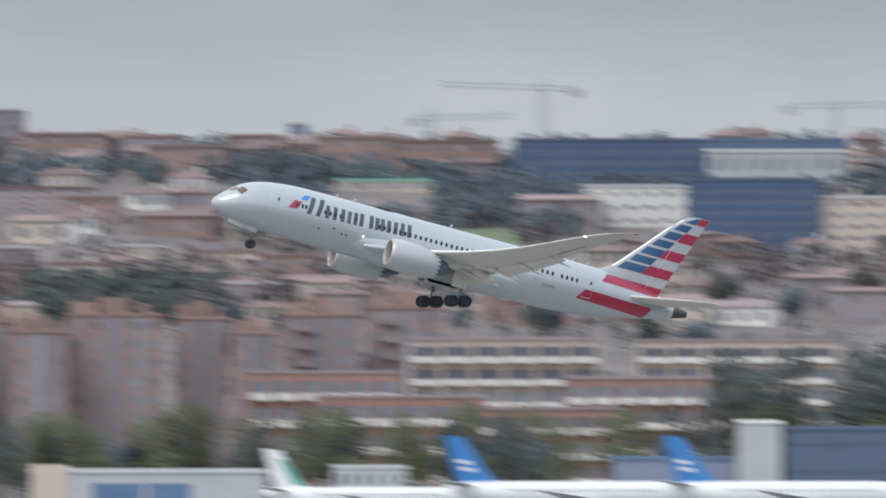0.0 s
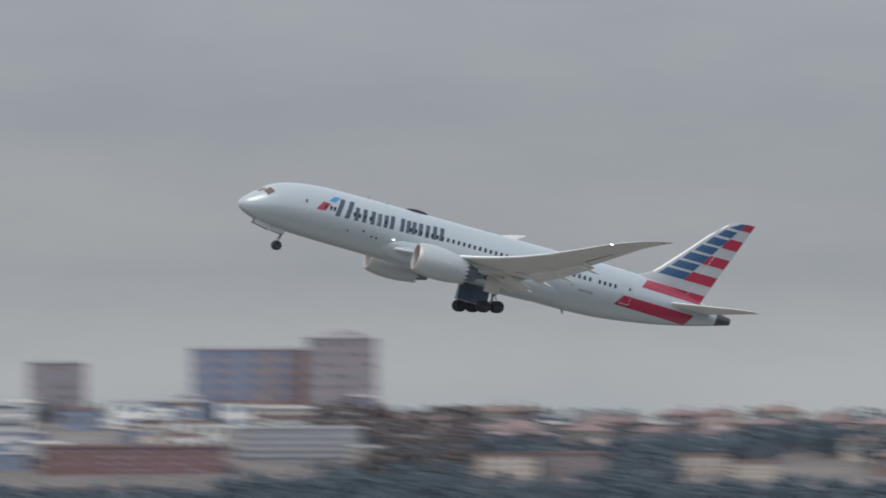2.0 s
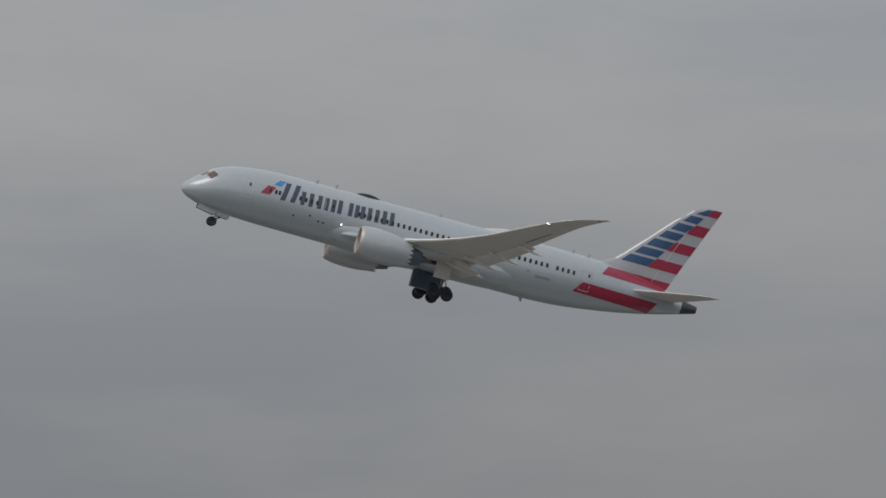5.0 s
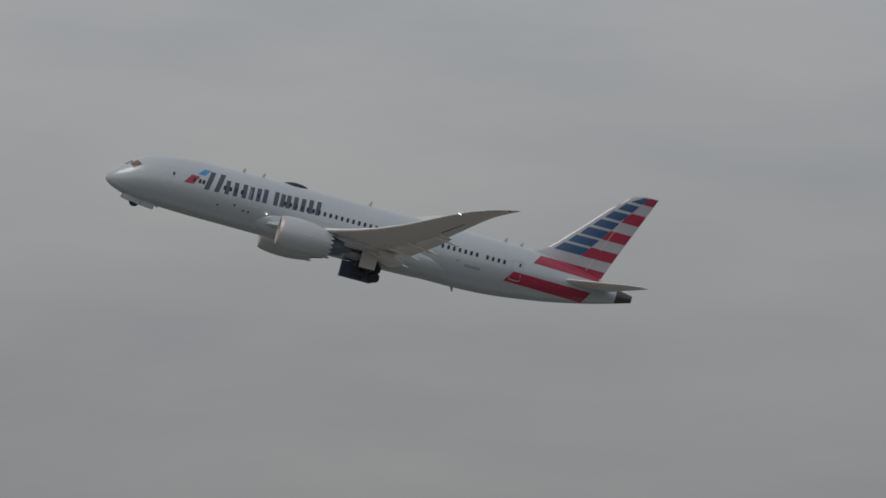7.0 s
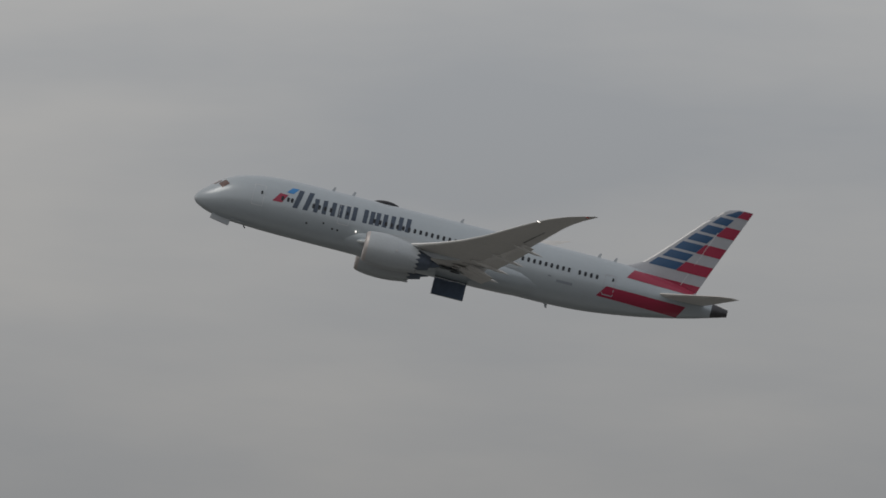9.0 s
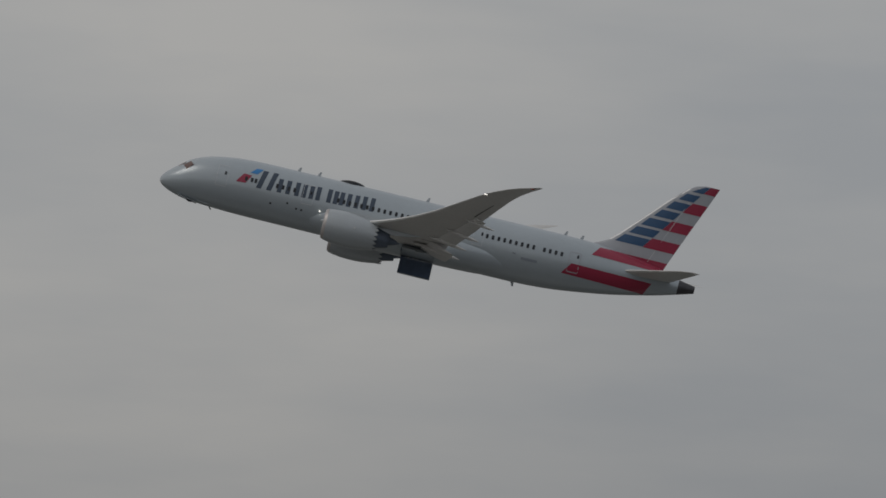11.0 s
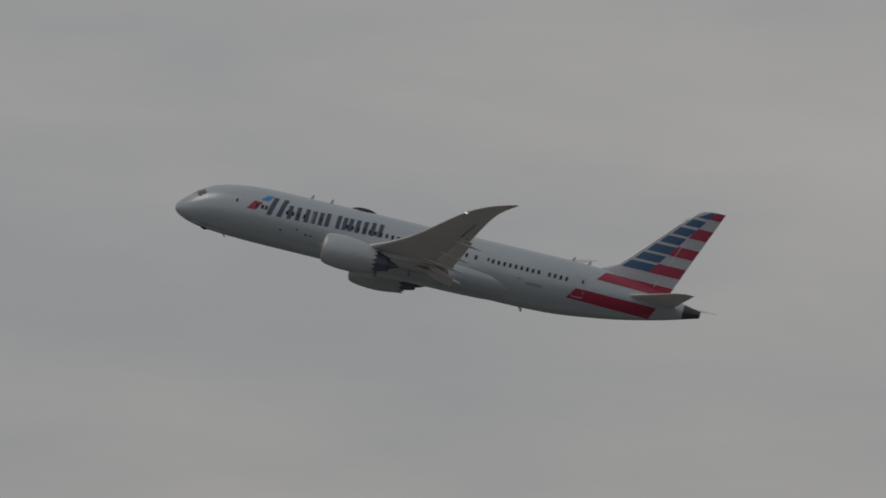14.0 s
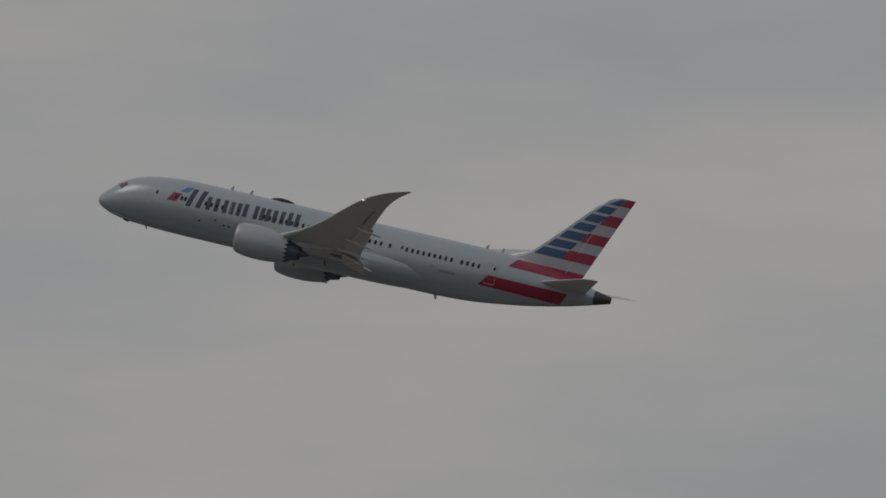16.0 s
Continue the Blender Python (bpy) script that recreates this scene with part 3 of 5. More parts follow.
# windows, doors and lettering of the port side
def hull_plate(name, corners, material, label="", nx=1, nz=2, proud=0.02, parent=airliner):
    p = Soup()
    hull_patch(p, corners, nx, nz, -1, proud)
    return shape(name, p, material, parent, label)


ports = [8.75, 9.35, 9.75] + [12.0 + 0.61 * i for i in range(4)] + [18.4 + 0.61 * i for i in range(22)] + [32.2] + [34.05 + 0.61 * i for i in range(9)] + [40.05 + 0.61 * i for i in range(4)]
for x in ports:
    if not 14.6 < x < 16.4:
        w = Soup()
        rings_ = []
        for zz, ww in ((0.57, 0.08), (0.62, 0.13), (0.80, 0.14), (0.98, 0.13), (1.03, 0.08)):
            rings_.append([hull(x - ww, zz, -1, 0.025), hull(x + ww, zz, -1, 0.025)])
        w.grid(rings_)
        shape("cabin_window", w, PANE, airliner)
for x0, x1, z0, z1 in ((5.75, 6.85, -0.45, 1.6), (14.75, 15.85, -0.3, 1.65), (32.7, 33.7, -0.3, 1.6), (42.75, 43.8, -0.72, 1.25)):
    d = Soup()
    thin = 0.075 if x0 > 40 else 0.03
    for a, b, c, e in ((x0, x1, z0 - 0.02 - thin, z0), (x0, x1, z1, z1 + thin), (x0 - thin, x0, z0, z1), (x1, x1 + thin, z0, z1)):
        hull_patch(d, ((a, c), (b, c), (b, e), (a, e)), 4, 4, -1, 0.026)
    door = shape("cabin_door", d, FINWHITE if x0 > 40 else SEAM, airliner, "outline of a closed cabin door")
    hull_plate("door_window", ((x0 + 0.72, 0.72), (x0 + 0.92, 0.72), (x0 + 0.92, 1.06), (x0 + 0.72, 1.06)), PANE, parent=door, proud=0.028)
# the wordmark stands as plain blocks and bars
base = lambda x: 0.12 + 0.030 * (x - 10)
marks = []
for x0, h, lean in ((9.9, 1.92, 0.4), (10.95, 1.92, 0.4), (12.05, 1.42, 0), (12.93, 1.42, 0), (13.85, 1.42, 0), (14.6, 1.36, 0), (15.35, 1.36, 0), (16.05, 1.42, 0), (17.2, 1.42, 0),
                    (17.88, 1.36, 0), (18.5, 1.36, 0), (19.25, 1.36, 0), (20.05, 1.36, 0), (20.85, 1.42, 0), (21.66, 1.42, 0)):
    x1 = x0 + (0.52 if lean else 0.46)
    marks.append(((x0, base(x0)), (x1, base(x1)), (x1 + lean, base(x1) + h), (x0 + lean, base(x0) + h)))
for corners in marks:
    hull_plate("wordmark_block", corners, SLATE, "", 3, 5, 0.017)
hull_plate("emblem_lower", ((7.75, 0.32), (8.75, 0.36), (9.25, 1.25), (8.4, 1.28)), RED, "red half of the emblem", 4, 4)
hull_plate("emblem_upper", ((9.0, 1.5), (9.75, 1.5), (10.25, 2.12), (9.55, 2.08)), SKYBLUE, "blue half of the emblem", 4, 4)
hull_plate("registration_bar", ((37.9, -0.72), (39.6, -0.72), (39.6, -0.45), (37.9, -0.45)), MARK, "", 4, 2)
hull_plate("flag_mark", ((36.95, -0.33), (37.3, -0.33), (37.3, -0.18), (36.95, -0.18)), MARK, "", 2, 1)
for x, z in ((11.6, -1.15), (13.3, -0.75), (14.3, -1.1), (14.85, -1.1)):
    hull_plate("vent", ((x, z), (x + 0.2, z), (x + 0.2, z + 0.18), (x, z + 0.18)), DARK)

# cockpit glazing wraps round the nose
for a0, a1, x0, x1, lo, hi in ((0.03, 0.42, 1.42, 2.02, 0, 0), (0.46, 0.80, 1.72, 2.36, 0, 0)):
    for side in (-1, 1):
        w, rings_ = Soup(), []
        for i in range(5):
            u = i / 4
            ring = []
            for j in range(6):
                a = (a0 + (a1 - a0) * j / 5) + (0.02 if side < 0 else 0)
                x = x0 + (x1 - x0) * u + 0.75 * a * a + 0.35 * a
                t, b, hw = top_of(x), bottom_of(x), width_of(x) + 0.02
                ang = a * (1.35 - 0.25 * u)
                ring.append((x - MID, side * hw * math.sin(ang), (t + b) / 2 + ((t - b) / 2 + 0.02) * math.cos(ang)))
            rings_.append(ring)
        w.grid(rings_)
        shape("cockpit_window", w, COCKPIT, airliner, "cockpit pane with a warm reflection in its colour")

# aerials, dome, lights
s = Soup()
s.turned([(u * 2.6, 0.34 * math.sin(math.pi * (0.02 + 0.96 * u)) ** 0.6) for u in np.linspace(0, 1, 14)], 24)
s.v = [(18.0 - MID + a, b * 1.9, 2.93 + c) for a, b, c in s.v]
shape("satellite_dome", s, DARK, airliner, "dark satellite antenna dome")
for x, z, d in ((13.5, 2.95, 1), (15.6, 2.97, 1), (27, 2.97, 1), (41.5, 2.94, 1), (43.2, 2.9, 1), (37.3, -3.0, -1), (20.0, -3.1, -1)):
    s = Soup()
    s.grid([[(x - MID, -0.02, z), (x + 0.34 - MID, -0.02, z), (x + 0.34 - MID, 0.02, z), (x - MID, 0.02, z)],
            [(x + 0.22 - MID, -0.012, z + d * 0.42), (x + 0.4 - MID, -0.012, z + d * 0.42), (x + 0.4 - MID, 0.012, z + d * 0.42), (x + 0.22 - MID, 0.012, z + d * 0.42)]], True, True)
    shape("blade_aerial", s, NACELLE, airliner)
for x, z in ((22, -3.15),):
    s = Soup()
    s.turned([(0, 0.14), (0.08, 0.13), (0.15, 0.08), (0.18, 0.01)], 14, "z")
    s.v = [(x - MID + a, b, z + (c if z > 0 else -c)) for a, b, c in s.v]
    shape("beacon", s, BEACON, airliner, "red beacon lens")
for side in (-1, 1):
    s = Soup()
    s.turned([(0, 0.02), (0.02, 0.08), (0.10, 0.09)], 14)
    s.v = [(16.75 - MID + a, side * 2.98 + b, -0.72 + c) for a, b, c in s.v]
    shape("landing_light", s, LAMP, airliner, "lit wing-root landing light")


# landing gear
def wheel(parent, at, r, w):
    s = Soup()
    s.turned([(-w / 2, r * 0.55), (-w / 2, r * 0.86), (-w * 0.36, r * 0.97), (0, r), (w * 0.36, r * 0.97), (w / 2, r * 0.86), (w / 2, r * 0.55)], 28, "y")
    tyre = shape("wheel", s, TYRE, parent, "black tyre on a grey rim", at)
    s = Soup()
    s.turned([(-w * 0.3, 0.02), (-w * 0.3, r * 0.3), (-w * 0.45, r * 0.56), (w * 0.45, r * 0.56), (w * 0.3, r * 0.3), (w * 0.3, 0.02)], 20, "y")
    for v in range(len(s.v)):
        s.v[v] = tuple(Vector(s.v[v]) + Vector(at))
    shape("rim", s, RIM, parent)
    return tyre


s = Soup()
s.tube((0, 0, 0.3), (0, 0, -1.15), 0.13)
s.tube((0, 0, -1.1), (0, 0, -2.0), 0.08)
s.tube((0.05, 0, -0.2), (0.55, 0, 0.35), 0.06)
s.tube((0, -0.36, -2.05), (0, 0.36, -2.05), 0.07)
s.tube((-0.12, 0, -1.1), (-0.28, 0, -1.55), 0.04)
s.tube((-0.28, 0, -1.55), (-0.05, 0, -1.95), 0.04)
nose_gear = shape("nose_gear_leg", s, STRUT, airliner, "steel nose gear strut")
for y in (-0.3, 0.3):
    wheel(nose_gear, (0, y, -2.05), 0.51, 0.36)
nose_doors = []
for side in (-1, 1):
    for x0, x1, name in ((-1.0, 1.0, "front_nose_door"), (-0.7, 0.7, "rear_nose_door")):
        s = Soup()
        s.box(x0, x1, -0.025, 0.025, -0.62, 0)
        nose_doors.append((side, shape(name, s, NACELLE, airliner, "pale grey nose gear door")))

main_gear = []
for side in (-1, 1):
    s = Soup()
    s.tube((0, 0, 0.2), (0, 0, -2.3), 0.22, 0.2, 14)
    s.tube((0, 0, -2.2), (0, 0, -3.4), 0.14, 0.14, 12)
    s.tube((0, -side * 0.1, -1.9), (-0.2, -side * 1.7, 0.1), 0.09)
    s.tube((0, 0, -1.9), (-1.5, 0, 0.2), 0.09)
    s.tube((0.2, 0, -1.9), (0.5, 0, -2.6), 0.06)
    s.tube((0.5, 0, -2.6), (0.15, 0, -3.25), 0.06)
    leg = shape("main_gear_leg", s, STRUT, airliner, "steel main gear strut")
    s = Soup()
    s.tube((-0.85, 0, 0), (0.85, 0, 0), 0.15, 0.15, 12)
    for x in (-0.73, 0.73):
        s.tube((x, -0.6, 0), (x, 0.6, 0), 0.09)
    bogie = shape("main_gear_bogie", s, STRUT, airliner, "four-wheel bogie")
    for x in (-0.73, 0.73):
        for y in (-0.58, 0.58):
            wheel(bogie, (x, y, 0), 0.66, 0.5)
    # inner bay door: a sheet of the fairing, hinged beside the keel
    s = Soup()
    hinge = Vector(fairing_point(27.5, side * radians(6)))
    edge = [radians(a) for a in (6, 14, 24, 32, 38)]
    xs_ = np.linspace(BAY_X0 + 0.03, BAY_X1 - 0.03, 6)
    rings_ = [[tuple(Vector(fairing_point(x, side * a)) - hinge) for a in edge] for x in xs_]
    s.grid(rings_)
    rings_ = [[tuple(Vector(p) + Vector((0, -side * 0.02, 0.06))) for p in r] for r in rings_]
    inner = Soup()
    inner.grid(rings_)
    bay_door = shape("bay_door", s, PAINT, airliner, "wheel bay door, grey outside and dark blue inside")
    shape("bay_door_lining", inner, WELL, bay_door, "dark blue inner face")
    # outer flap of the bay
    s = Soup()
    hinge_b = Vector(fairing_point(27.5, side * radians(66)))
    s.grid([[tuple(Vector(fairing_point(x, side * radians(a))) - hinge_b) for a in (38, 45, 52, 59, 66)] for x in xs_])
    flap = shape("bay_flap", s, PAINT, airliner, "outer flap of the wheel bay")
    # leg door under the wing
    s = Soup()
    s.box(-0.85, 0.85, -0.04, 0.04, -1.75, 0)
    leg_door = shape("leg_door", s, WING, airliner, "pale grey gear leg door")
    main_gear.append((side, leg, bogie, bay_door, hinge, flap, hinge_b, leg_door))


# ---- the ground: apron, then a slope up to the ridge ----
NORTH = radians(19.019)     # heading of the row of gates
ARC = 1 / 44500.0           # one arc step, in radians
rise = smooth_curve([(0, 0), (4020, 0), (4250, 4), (4500, 18), (4700, 39), (4880, 60), (4925, 64), (5000, 60), (5400, 45), (14000, 40)])


def ground_z(x, y):
    d = math.hypot(x, y)
    k = min(1, max(0, (d - 4150) / 300))
    a = (math.atan2(x, y) - NORTH) / ARC
    west = min(1, max(0, (-1150 - a) / 300)) * min(1, max(0, (a + 3450) / 350)) * min(1, max(0, (d - 4740) / 140))
    return rise(d) + 2.4 * west + k * 2.2 * noise.noise((x * 0.012, y * 0.012, 0))


def spot(a, d):
    """The place a arc steps round from the heading, d metres out, on the ground."""
    h = NORTH + a * ARC
    x, y = d * math.sin(h), d * math.cos(h)
    return x, y, ground_z(x, y)


def lift(e, d):
    """Height of what stands e arc steps below the reference mark, d metres out."""
    return EYE + (626 - e) * ARC * d


def sit(e):
    """How far out the slope shows e arc steps below the reference mark."""
    lo, hi = 4030.0, 4920.0
    for _ in range(40):
        d = (lo + hi) / 2
        if 626 - (rise(d) - EYE) / (ARC * d) > e:
            lo = d
        else:
            hi = d
    return d


g = Soup()
dists = [0, 400, 1200, 2400, 3300, 3700, 3900, 4020, 4080] + list(range(4130, 4960, 22)) + [4990, 5100, 5300, 5800, 7500, 10000, 14000]
turns = [radians(a) for a in (*range(-180, -6, 12), *np.arange(-4, 10, 2), *np.arange(10, 24, 0.35), *range(24, 40, 3), *range(42, 181, 12), 180)]
g.grid([[(d * math.sin(a), d * math.cos(a), ground_z(d * math.sin(a), d * math.cos(a)) if d > 4020 else 0.0) for a in turns] for d in dists])
tagged(shape("ground", g, SOIL, sharp=60), "dry grassy slope rising to a ridge", "ground", kind="structure")
g = Soup()
g.grid([[(d * math.sin(a), d * math.cos(a), 0.03) for a in turns] for d in (0, 500, 1500, 2500, 3300, 3700, 4010)])
tagged(shape("airfield", g, FIELD), "dry pale grass of the airfield", "ground", kind="structure")
g = Soup()
apron_a = [radians(a) for a in np.arange(8, 26, 0.5)]
g.grid([[(d * math.sin(a), d * math.cos(a), 0.06) for a in apron_a] for d in (3650, 3750, 3850, 3950, 4010)])
tagged(shape("apron", g, ASPHALT), "pale concrete airport apron", "pavement", kind="structure")

# out of view; pale strip added to throw light onto the jet's underside
g = Soup()
g.grid([[(x, y, 0.06) for y in (2546, 2562, 2578, 2594, 2610)] for x in range(-900, 2701, 150)])
tagged(shape("runway", g, RUNWAY), "unseen pale concrete runway under the climbing jet", "pavement", kind="structure")

# lawns and clearings between the trees: (arc from, to, distance from, to)
LAWNS = [(560, 770, sit(322), sit(292)), (690, 930, sit(455), sit(412)), (-1420, -1200, sit(330), sit(305))]
CLEAR = LAWNS + [(-3240, -2490, sit(385), 4919), (-2490, -2400, sit(370), sit(335)), (-2225, -1970, sit(392), sit(345)), (-1855, -1665, sit(402), sit(350)), (585, 775, sit(400), sit(335)), (-680, -530, sit(425), sit(345)), (-420, -250, sit(420), sit(370)), (1020, 1240, sit(450), sit(395)), (-3060, -2680, sit(408), sit(352))]
HALL_FRONT = (-1300, -60, 4100, sit(500))     # open ground before the long hall
THIN = (-40, 430, sit(470), sit(338))     # houses here rather than trees
POCKET = (30, 400, sit(572), sit(512))     # a dark wood below the houses
for a0, a1, d0, d1 in LAWNS:
    g, n_d = Soup(), 9
    for i in range(n_d + 1):
        d, row = d0 + (d1 - d0) * i / n_d, []
        in0, in1 = (30 * noise.noise((i * 0.7, a0, q)) + 40 * abs(i / n_d - 0.5) for q in (0.3, 5.3))
        for j in range(13):
            x, y, z = spot(a0 + in0 + (a1 - a0 - in0 - in1) * j / 12, d)
            row.append((x, y, z + 0.5))
        g.v.extend(row)
    g.f = [(i * 13 + j, i * 13 + j + 1, i * 13 + j + 14, i * 13 + j + 13) for i in range(n_d) for j in range(12)]
    tagged(shape("lawn", g, GRASS, sharp=60), "bright green lawn between trees and houses", "grass", kind="structure")


def cleared(a, d, also=()):
    return any(a0 < a < a1 and d0 < d < d1 for a0, a1, d0, d1 in (*CLEAR, *also))


def wooded(a, d, seed=11):
    """Tree cover is thin where this is low."""
    return noise.noise((a * 0.0022, d * 0.012, seed))


# ---- buildings ----
def stand(a, d, turn=0):
    """Where a thing stands, its front to the viewer."""
    x, y, z = spot(a, d)
    return pose(x, y, z, 0, 0, turn - math.degrees(NORTH + a * ARC))


def building(name, a0, a1, d, e_top, wall, label, storeys=0, bays=0, deep=14.0, glass=WINDOW, band=None, roof=GREY, fill=0.55, tall=0.5, turn=0, plant=False, slabs=None, gable=0.0):
    """A block with its own windows or bands, parapet and roof; its front is y = 0."""
    d0 = d
    thing = tagged(new(name), label, "building")
    x, y, z = spot((a0 + a1) / 2, d0)
    h = lift(e_top, d0) - z
    w = (a1 - a0) * ARC * d0
    thing.matrix_basis = stand((a0 + a1) / 2, d0, turn)
    s = Soup()
    s.box(-w / 2, w / 2, 0, deep, -3, h)
    shape("wall", s, wall, thing)
    s = Soup()
    if gable:
        x0, x1, y0, y1 = -w / 2 - 0.35, w / 2 + 0.35, -0.5, deep + 0.5
        s.grid([[(x0, y0, h), (x1, y0, h), (x1, y1, h), (x0, y1, h)],
                [(x0 + 0.6, deep * 0.45, h + gable), (x1 - 0.6, deep * 0.45, h + gable), (x1 - 0.6, deep * 0.55, h + gable), (x0 + 0.6, deep * 0.55, h + gable)]], True, True)
    else:
        s.box(-w / 2 - 0.25, w / 2 + 0.25, -0.25, deep + 0.25, h, h + 0.55)
    shape("roof", s, roof, thing)
    if plant:
        s = Soup()
        s.box(-w * 0.16, w * 0.14, deep * 0.3, deep * 0.7, h + 0.55, h + 3.2)
        s.box(w * 0.25, w * 0.36, deep * 0.3, deep * 0.6, h + 0.55, h + 2.2)
        shape("roof_plant", s, roof, thing)
    if storeys:
        pitch = h / storeys
        pane = None
        for i in range(storeys):
            zc = h - pitch * (i + 0.5)
            if band:
                s = Soup()
                s.box(-w / 2 + 0.3, w / 2 - 0.3, -0.06, 0.3, zc - pitch * tall / 2, zc + pitch * tall / 2)
                shape("window_band", s, glass, thing)
                if slabs:
                    s = Soup()
                    s.box(-w / 2 - 0.1, w / 2 + 0.1, -1.1, 0.2, zc - pitch * 0.5, zc - pitch * 0.22)
                    shape("balcony", s, slabs, thing)
            else:
                for j in range(bays):
                    xc = -w / 2 + w * (j + 0.5) / bays
                    if pane is None:
                        bw, bh = w / bays * fill, pitch * tall
                        s = Soup()
                        s.box(-bw / 2, bw / 2, -0.05, 0.2, -bh / 2, bh / 2)
                        pane = shape("window", s, glass, thing, "", (xc, 0, zc))
                    else:
                        again(pane, thing, (xc, 0, zc))
    return thing, w, h


# brick apartment towers
for a0, a1, d, top, st, by in ((-230, -90, 4300, 566, 8, 5), (-78, 62, 4310, 572, 8, 5), (20, 118, 4290, 590, 7, 3), (118, 288, 4300, 560, 8, 5), (312, 402, 4305, 566, 8, 3),
                               (410, 492, 4290, 592, 7, 3), (-395, -245, 4320, 585, 7, 5), (500, 640, 4330, 560, 8, 5), (650, 790, 4350, 548, 8, 5)):
    t, w, h = building("apartment_tower", a0, a1, d, top, BRICK, "brown brick apartment tower with small dark windows", st, by, 16, fill=0.38, tall=0.42, roof=TERRA, plant=True)
    tagged(t, group="brick apartment towers")
    # dark strips on the wall stand in for the shade of stair recesses
    for q, half in ((-0.02, 0.9), (0.27, 0.55)):
        s = Soup()
        s.box(w * q - half, w * q + half, -0.12, 0.3, -2, h - 0.3)
        shape("stair_recess", s, WINDOW, t)
    # a stack of pale balconies beside each stair, and a raised corner on the roof
    ledge = None
    for k in range(st if by > 3 and d != 4300 else 0):
        at = (-w * 0.22, 0, h - h / st * (k + 0.72))
        s = Soup()
        s.box(-1.5, 1.5, -1.0, 0.1, -0.5, 0.4)
        ledge = again(ledge, t, at) if ledge else shape("balcony", s, PINK, t, "", at)
    s = Soup()
    s.box(-w * 0.46, -w * 0.2, 1.0, 8.0, h + 0.5, h + 2.4)
    shape("stair_head", s, TERRA, t)
# stepped terrace blocks
for a0, a1, d, top, wall, st in ((725, 1060, 4270, 603, BEIGE, 6), (440, 705, 4230, 662, TERRACE, 4), (560, 860, 4215, 705, TERRACE, 3), (845, 1100, 4205, 726, TERRACE, 3), (1130, 1480, 4290, 606, BEIGE, 6), (1000, 1270, 4235, 672, TERRACE, 4)):
    t, w, h = building("terrace_block", a0, a1, d, top, wall, "long terraced apartment block with pale balconies", st, 0, 14, band=True, tall=0.42, slabs=WHITE, roof=PINK)
    tagged(t, group="terraced apartment blocks")
    for k in range(7):
        s = Soup()
        xk = -w / 2 + w * k / 6
        s.box(xk - 0.35, xk + 0.35, -1.3, 0.1, -1, h - 0.4)
        shape("party_wall", s, wall, t)
# low airport buildings
t, w, h = building("hangar", 55, 470, 3870, 838, GREY, "low pale grey hangar with a blue glazed front", 0, 0, 26, roof=GREY)
for x0, x1 in ((-w * 0.24, -w * 0.02), (0.02, w * 0.18)):
    s = Soup()
    s.box(x0, x1, -0.1, 0.3, h - 5.6, h - 1.6)
    shape("glazing", s, BLUEGLASS, t)
s = Soup()
s.box(-w / 2, -w * 0.34, -0.4, 4, -1, h + 1.3)
shape("end_bay", s, BEIGE, t)
building("service_tower", 1305, 1382, 3925, 750, GREY, "plain pale tower block beside the apron", 0, 0, 7, roof=WHITE)
building("navy_warehouse", 1390, 1640, 3960, 762, NAVY, "dark navy clad warehouse", 3, 0, 18, band=True, glass=OFFICE_GLASS, tall=0.12, roof=NAVY)
building("vaulted_shed", 1085, 1300, 3990, 815, NAVY_LIGHT, "blue-grey low shed behind the apron", 0, 0, 16, roof=BLUEGLASS)
building("glass_pavilion", 590, 720, 3990, 830, GREY, "low grey pavilion beside the apron", 2, 6, 10)
# glass office with pale columns
t, w, h = building("glass_office", -1385, -237, 4150, 553, OFFICE_WALL, "wide teal glass office building with pale columns", 6, 0, 20, band=True, glass=OFFICE_GLASS, tall=0.6, roof=OFFICE_WALL)
mid_a = (-1385 - 237) / 2
across = lambda q: (q - mid_a) * ARC * 4150
for a0, a1, up, skin in ((-1372, -1302, 0, GREY), (-1212, -1132, 2.2, GREY), (-1150, -1110, 0.8, GREY), (-862, -812, 1, GREY), (-657, -617, 1.4, GREY), (-612, -527, 0.8, GREY)):
    s = Soup()
    s.box(across(a0), across(a1), -1.6, 1, -2, h + up)
    shape("column", s, skin, t, "pale rendered stair column")
for q in (-600, -572, -544):
    s = Soup()
    s.box(across(q - 7), across(q + 7), -1.75, -1.4, 0, h - 1.5)
    shape("stair_glazing", s, OFFICE_GLASS, t)
for k in range(9):
    z = h - 1.0 - k * 3.0
    s = Soup()
    s.box(across(-385), across(-317), -2.2 - 0.5 * (k % 2), 0.4, z - 0.75, z + 0.75)
    shape("balcony", s, GREY, t)
for k in range(8):
    z = h - 1.6 - k * 3.0
    s = Soup()
    s.box(across(-812), across(-665), -0.9, 0.2, z - 0.4, z + 0.4)
    shape("sun_louvre", s, WHITE, t)
s = Soup()
s.box(across(-1385), across(-520), -1.9, 1, h - 2.6, h - 0.1)
s.box(across(-1180), across(-820), -1.9, 1, h - 0.1, h + 1.2)
s.box(across(-520), across(-385), -1.2, 1, h - 5.2, h - 3.9)
shape("roof_beam", s, GREY, t, "pale grey roof beam")
for k in range(5):
    s = Soup()
    s.box(across(-1105), across(-870), -0.5, 0.2, h - 5.6 - k * 3.4, h - 4.8 - k * 3.4)
    shape("sun_louvre", s, GREY, t)
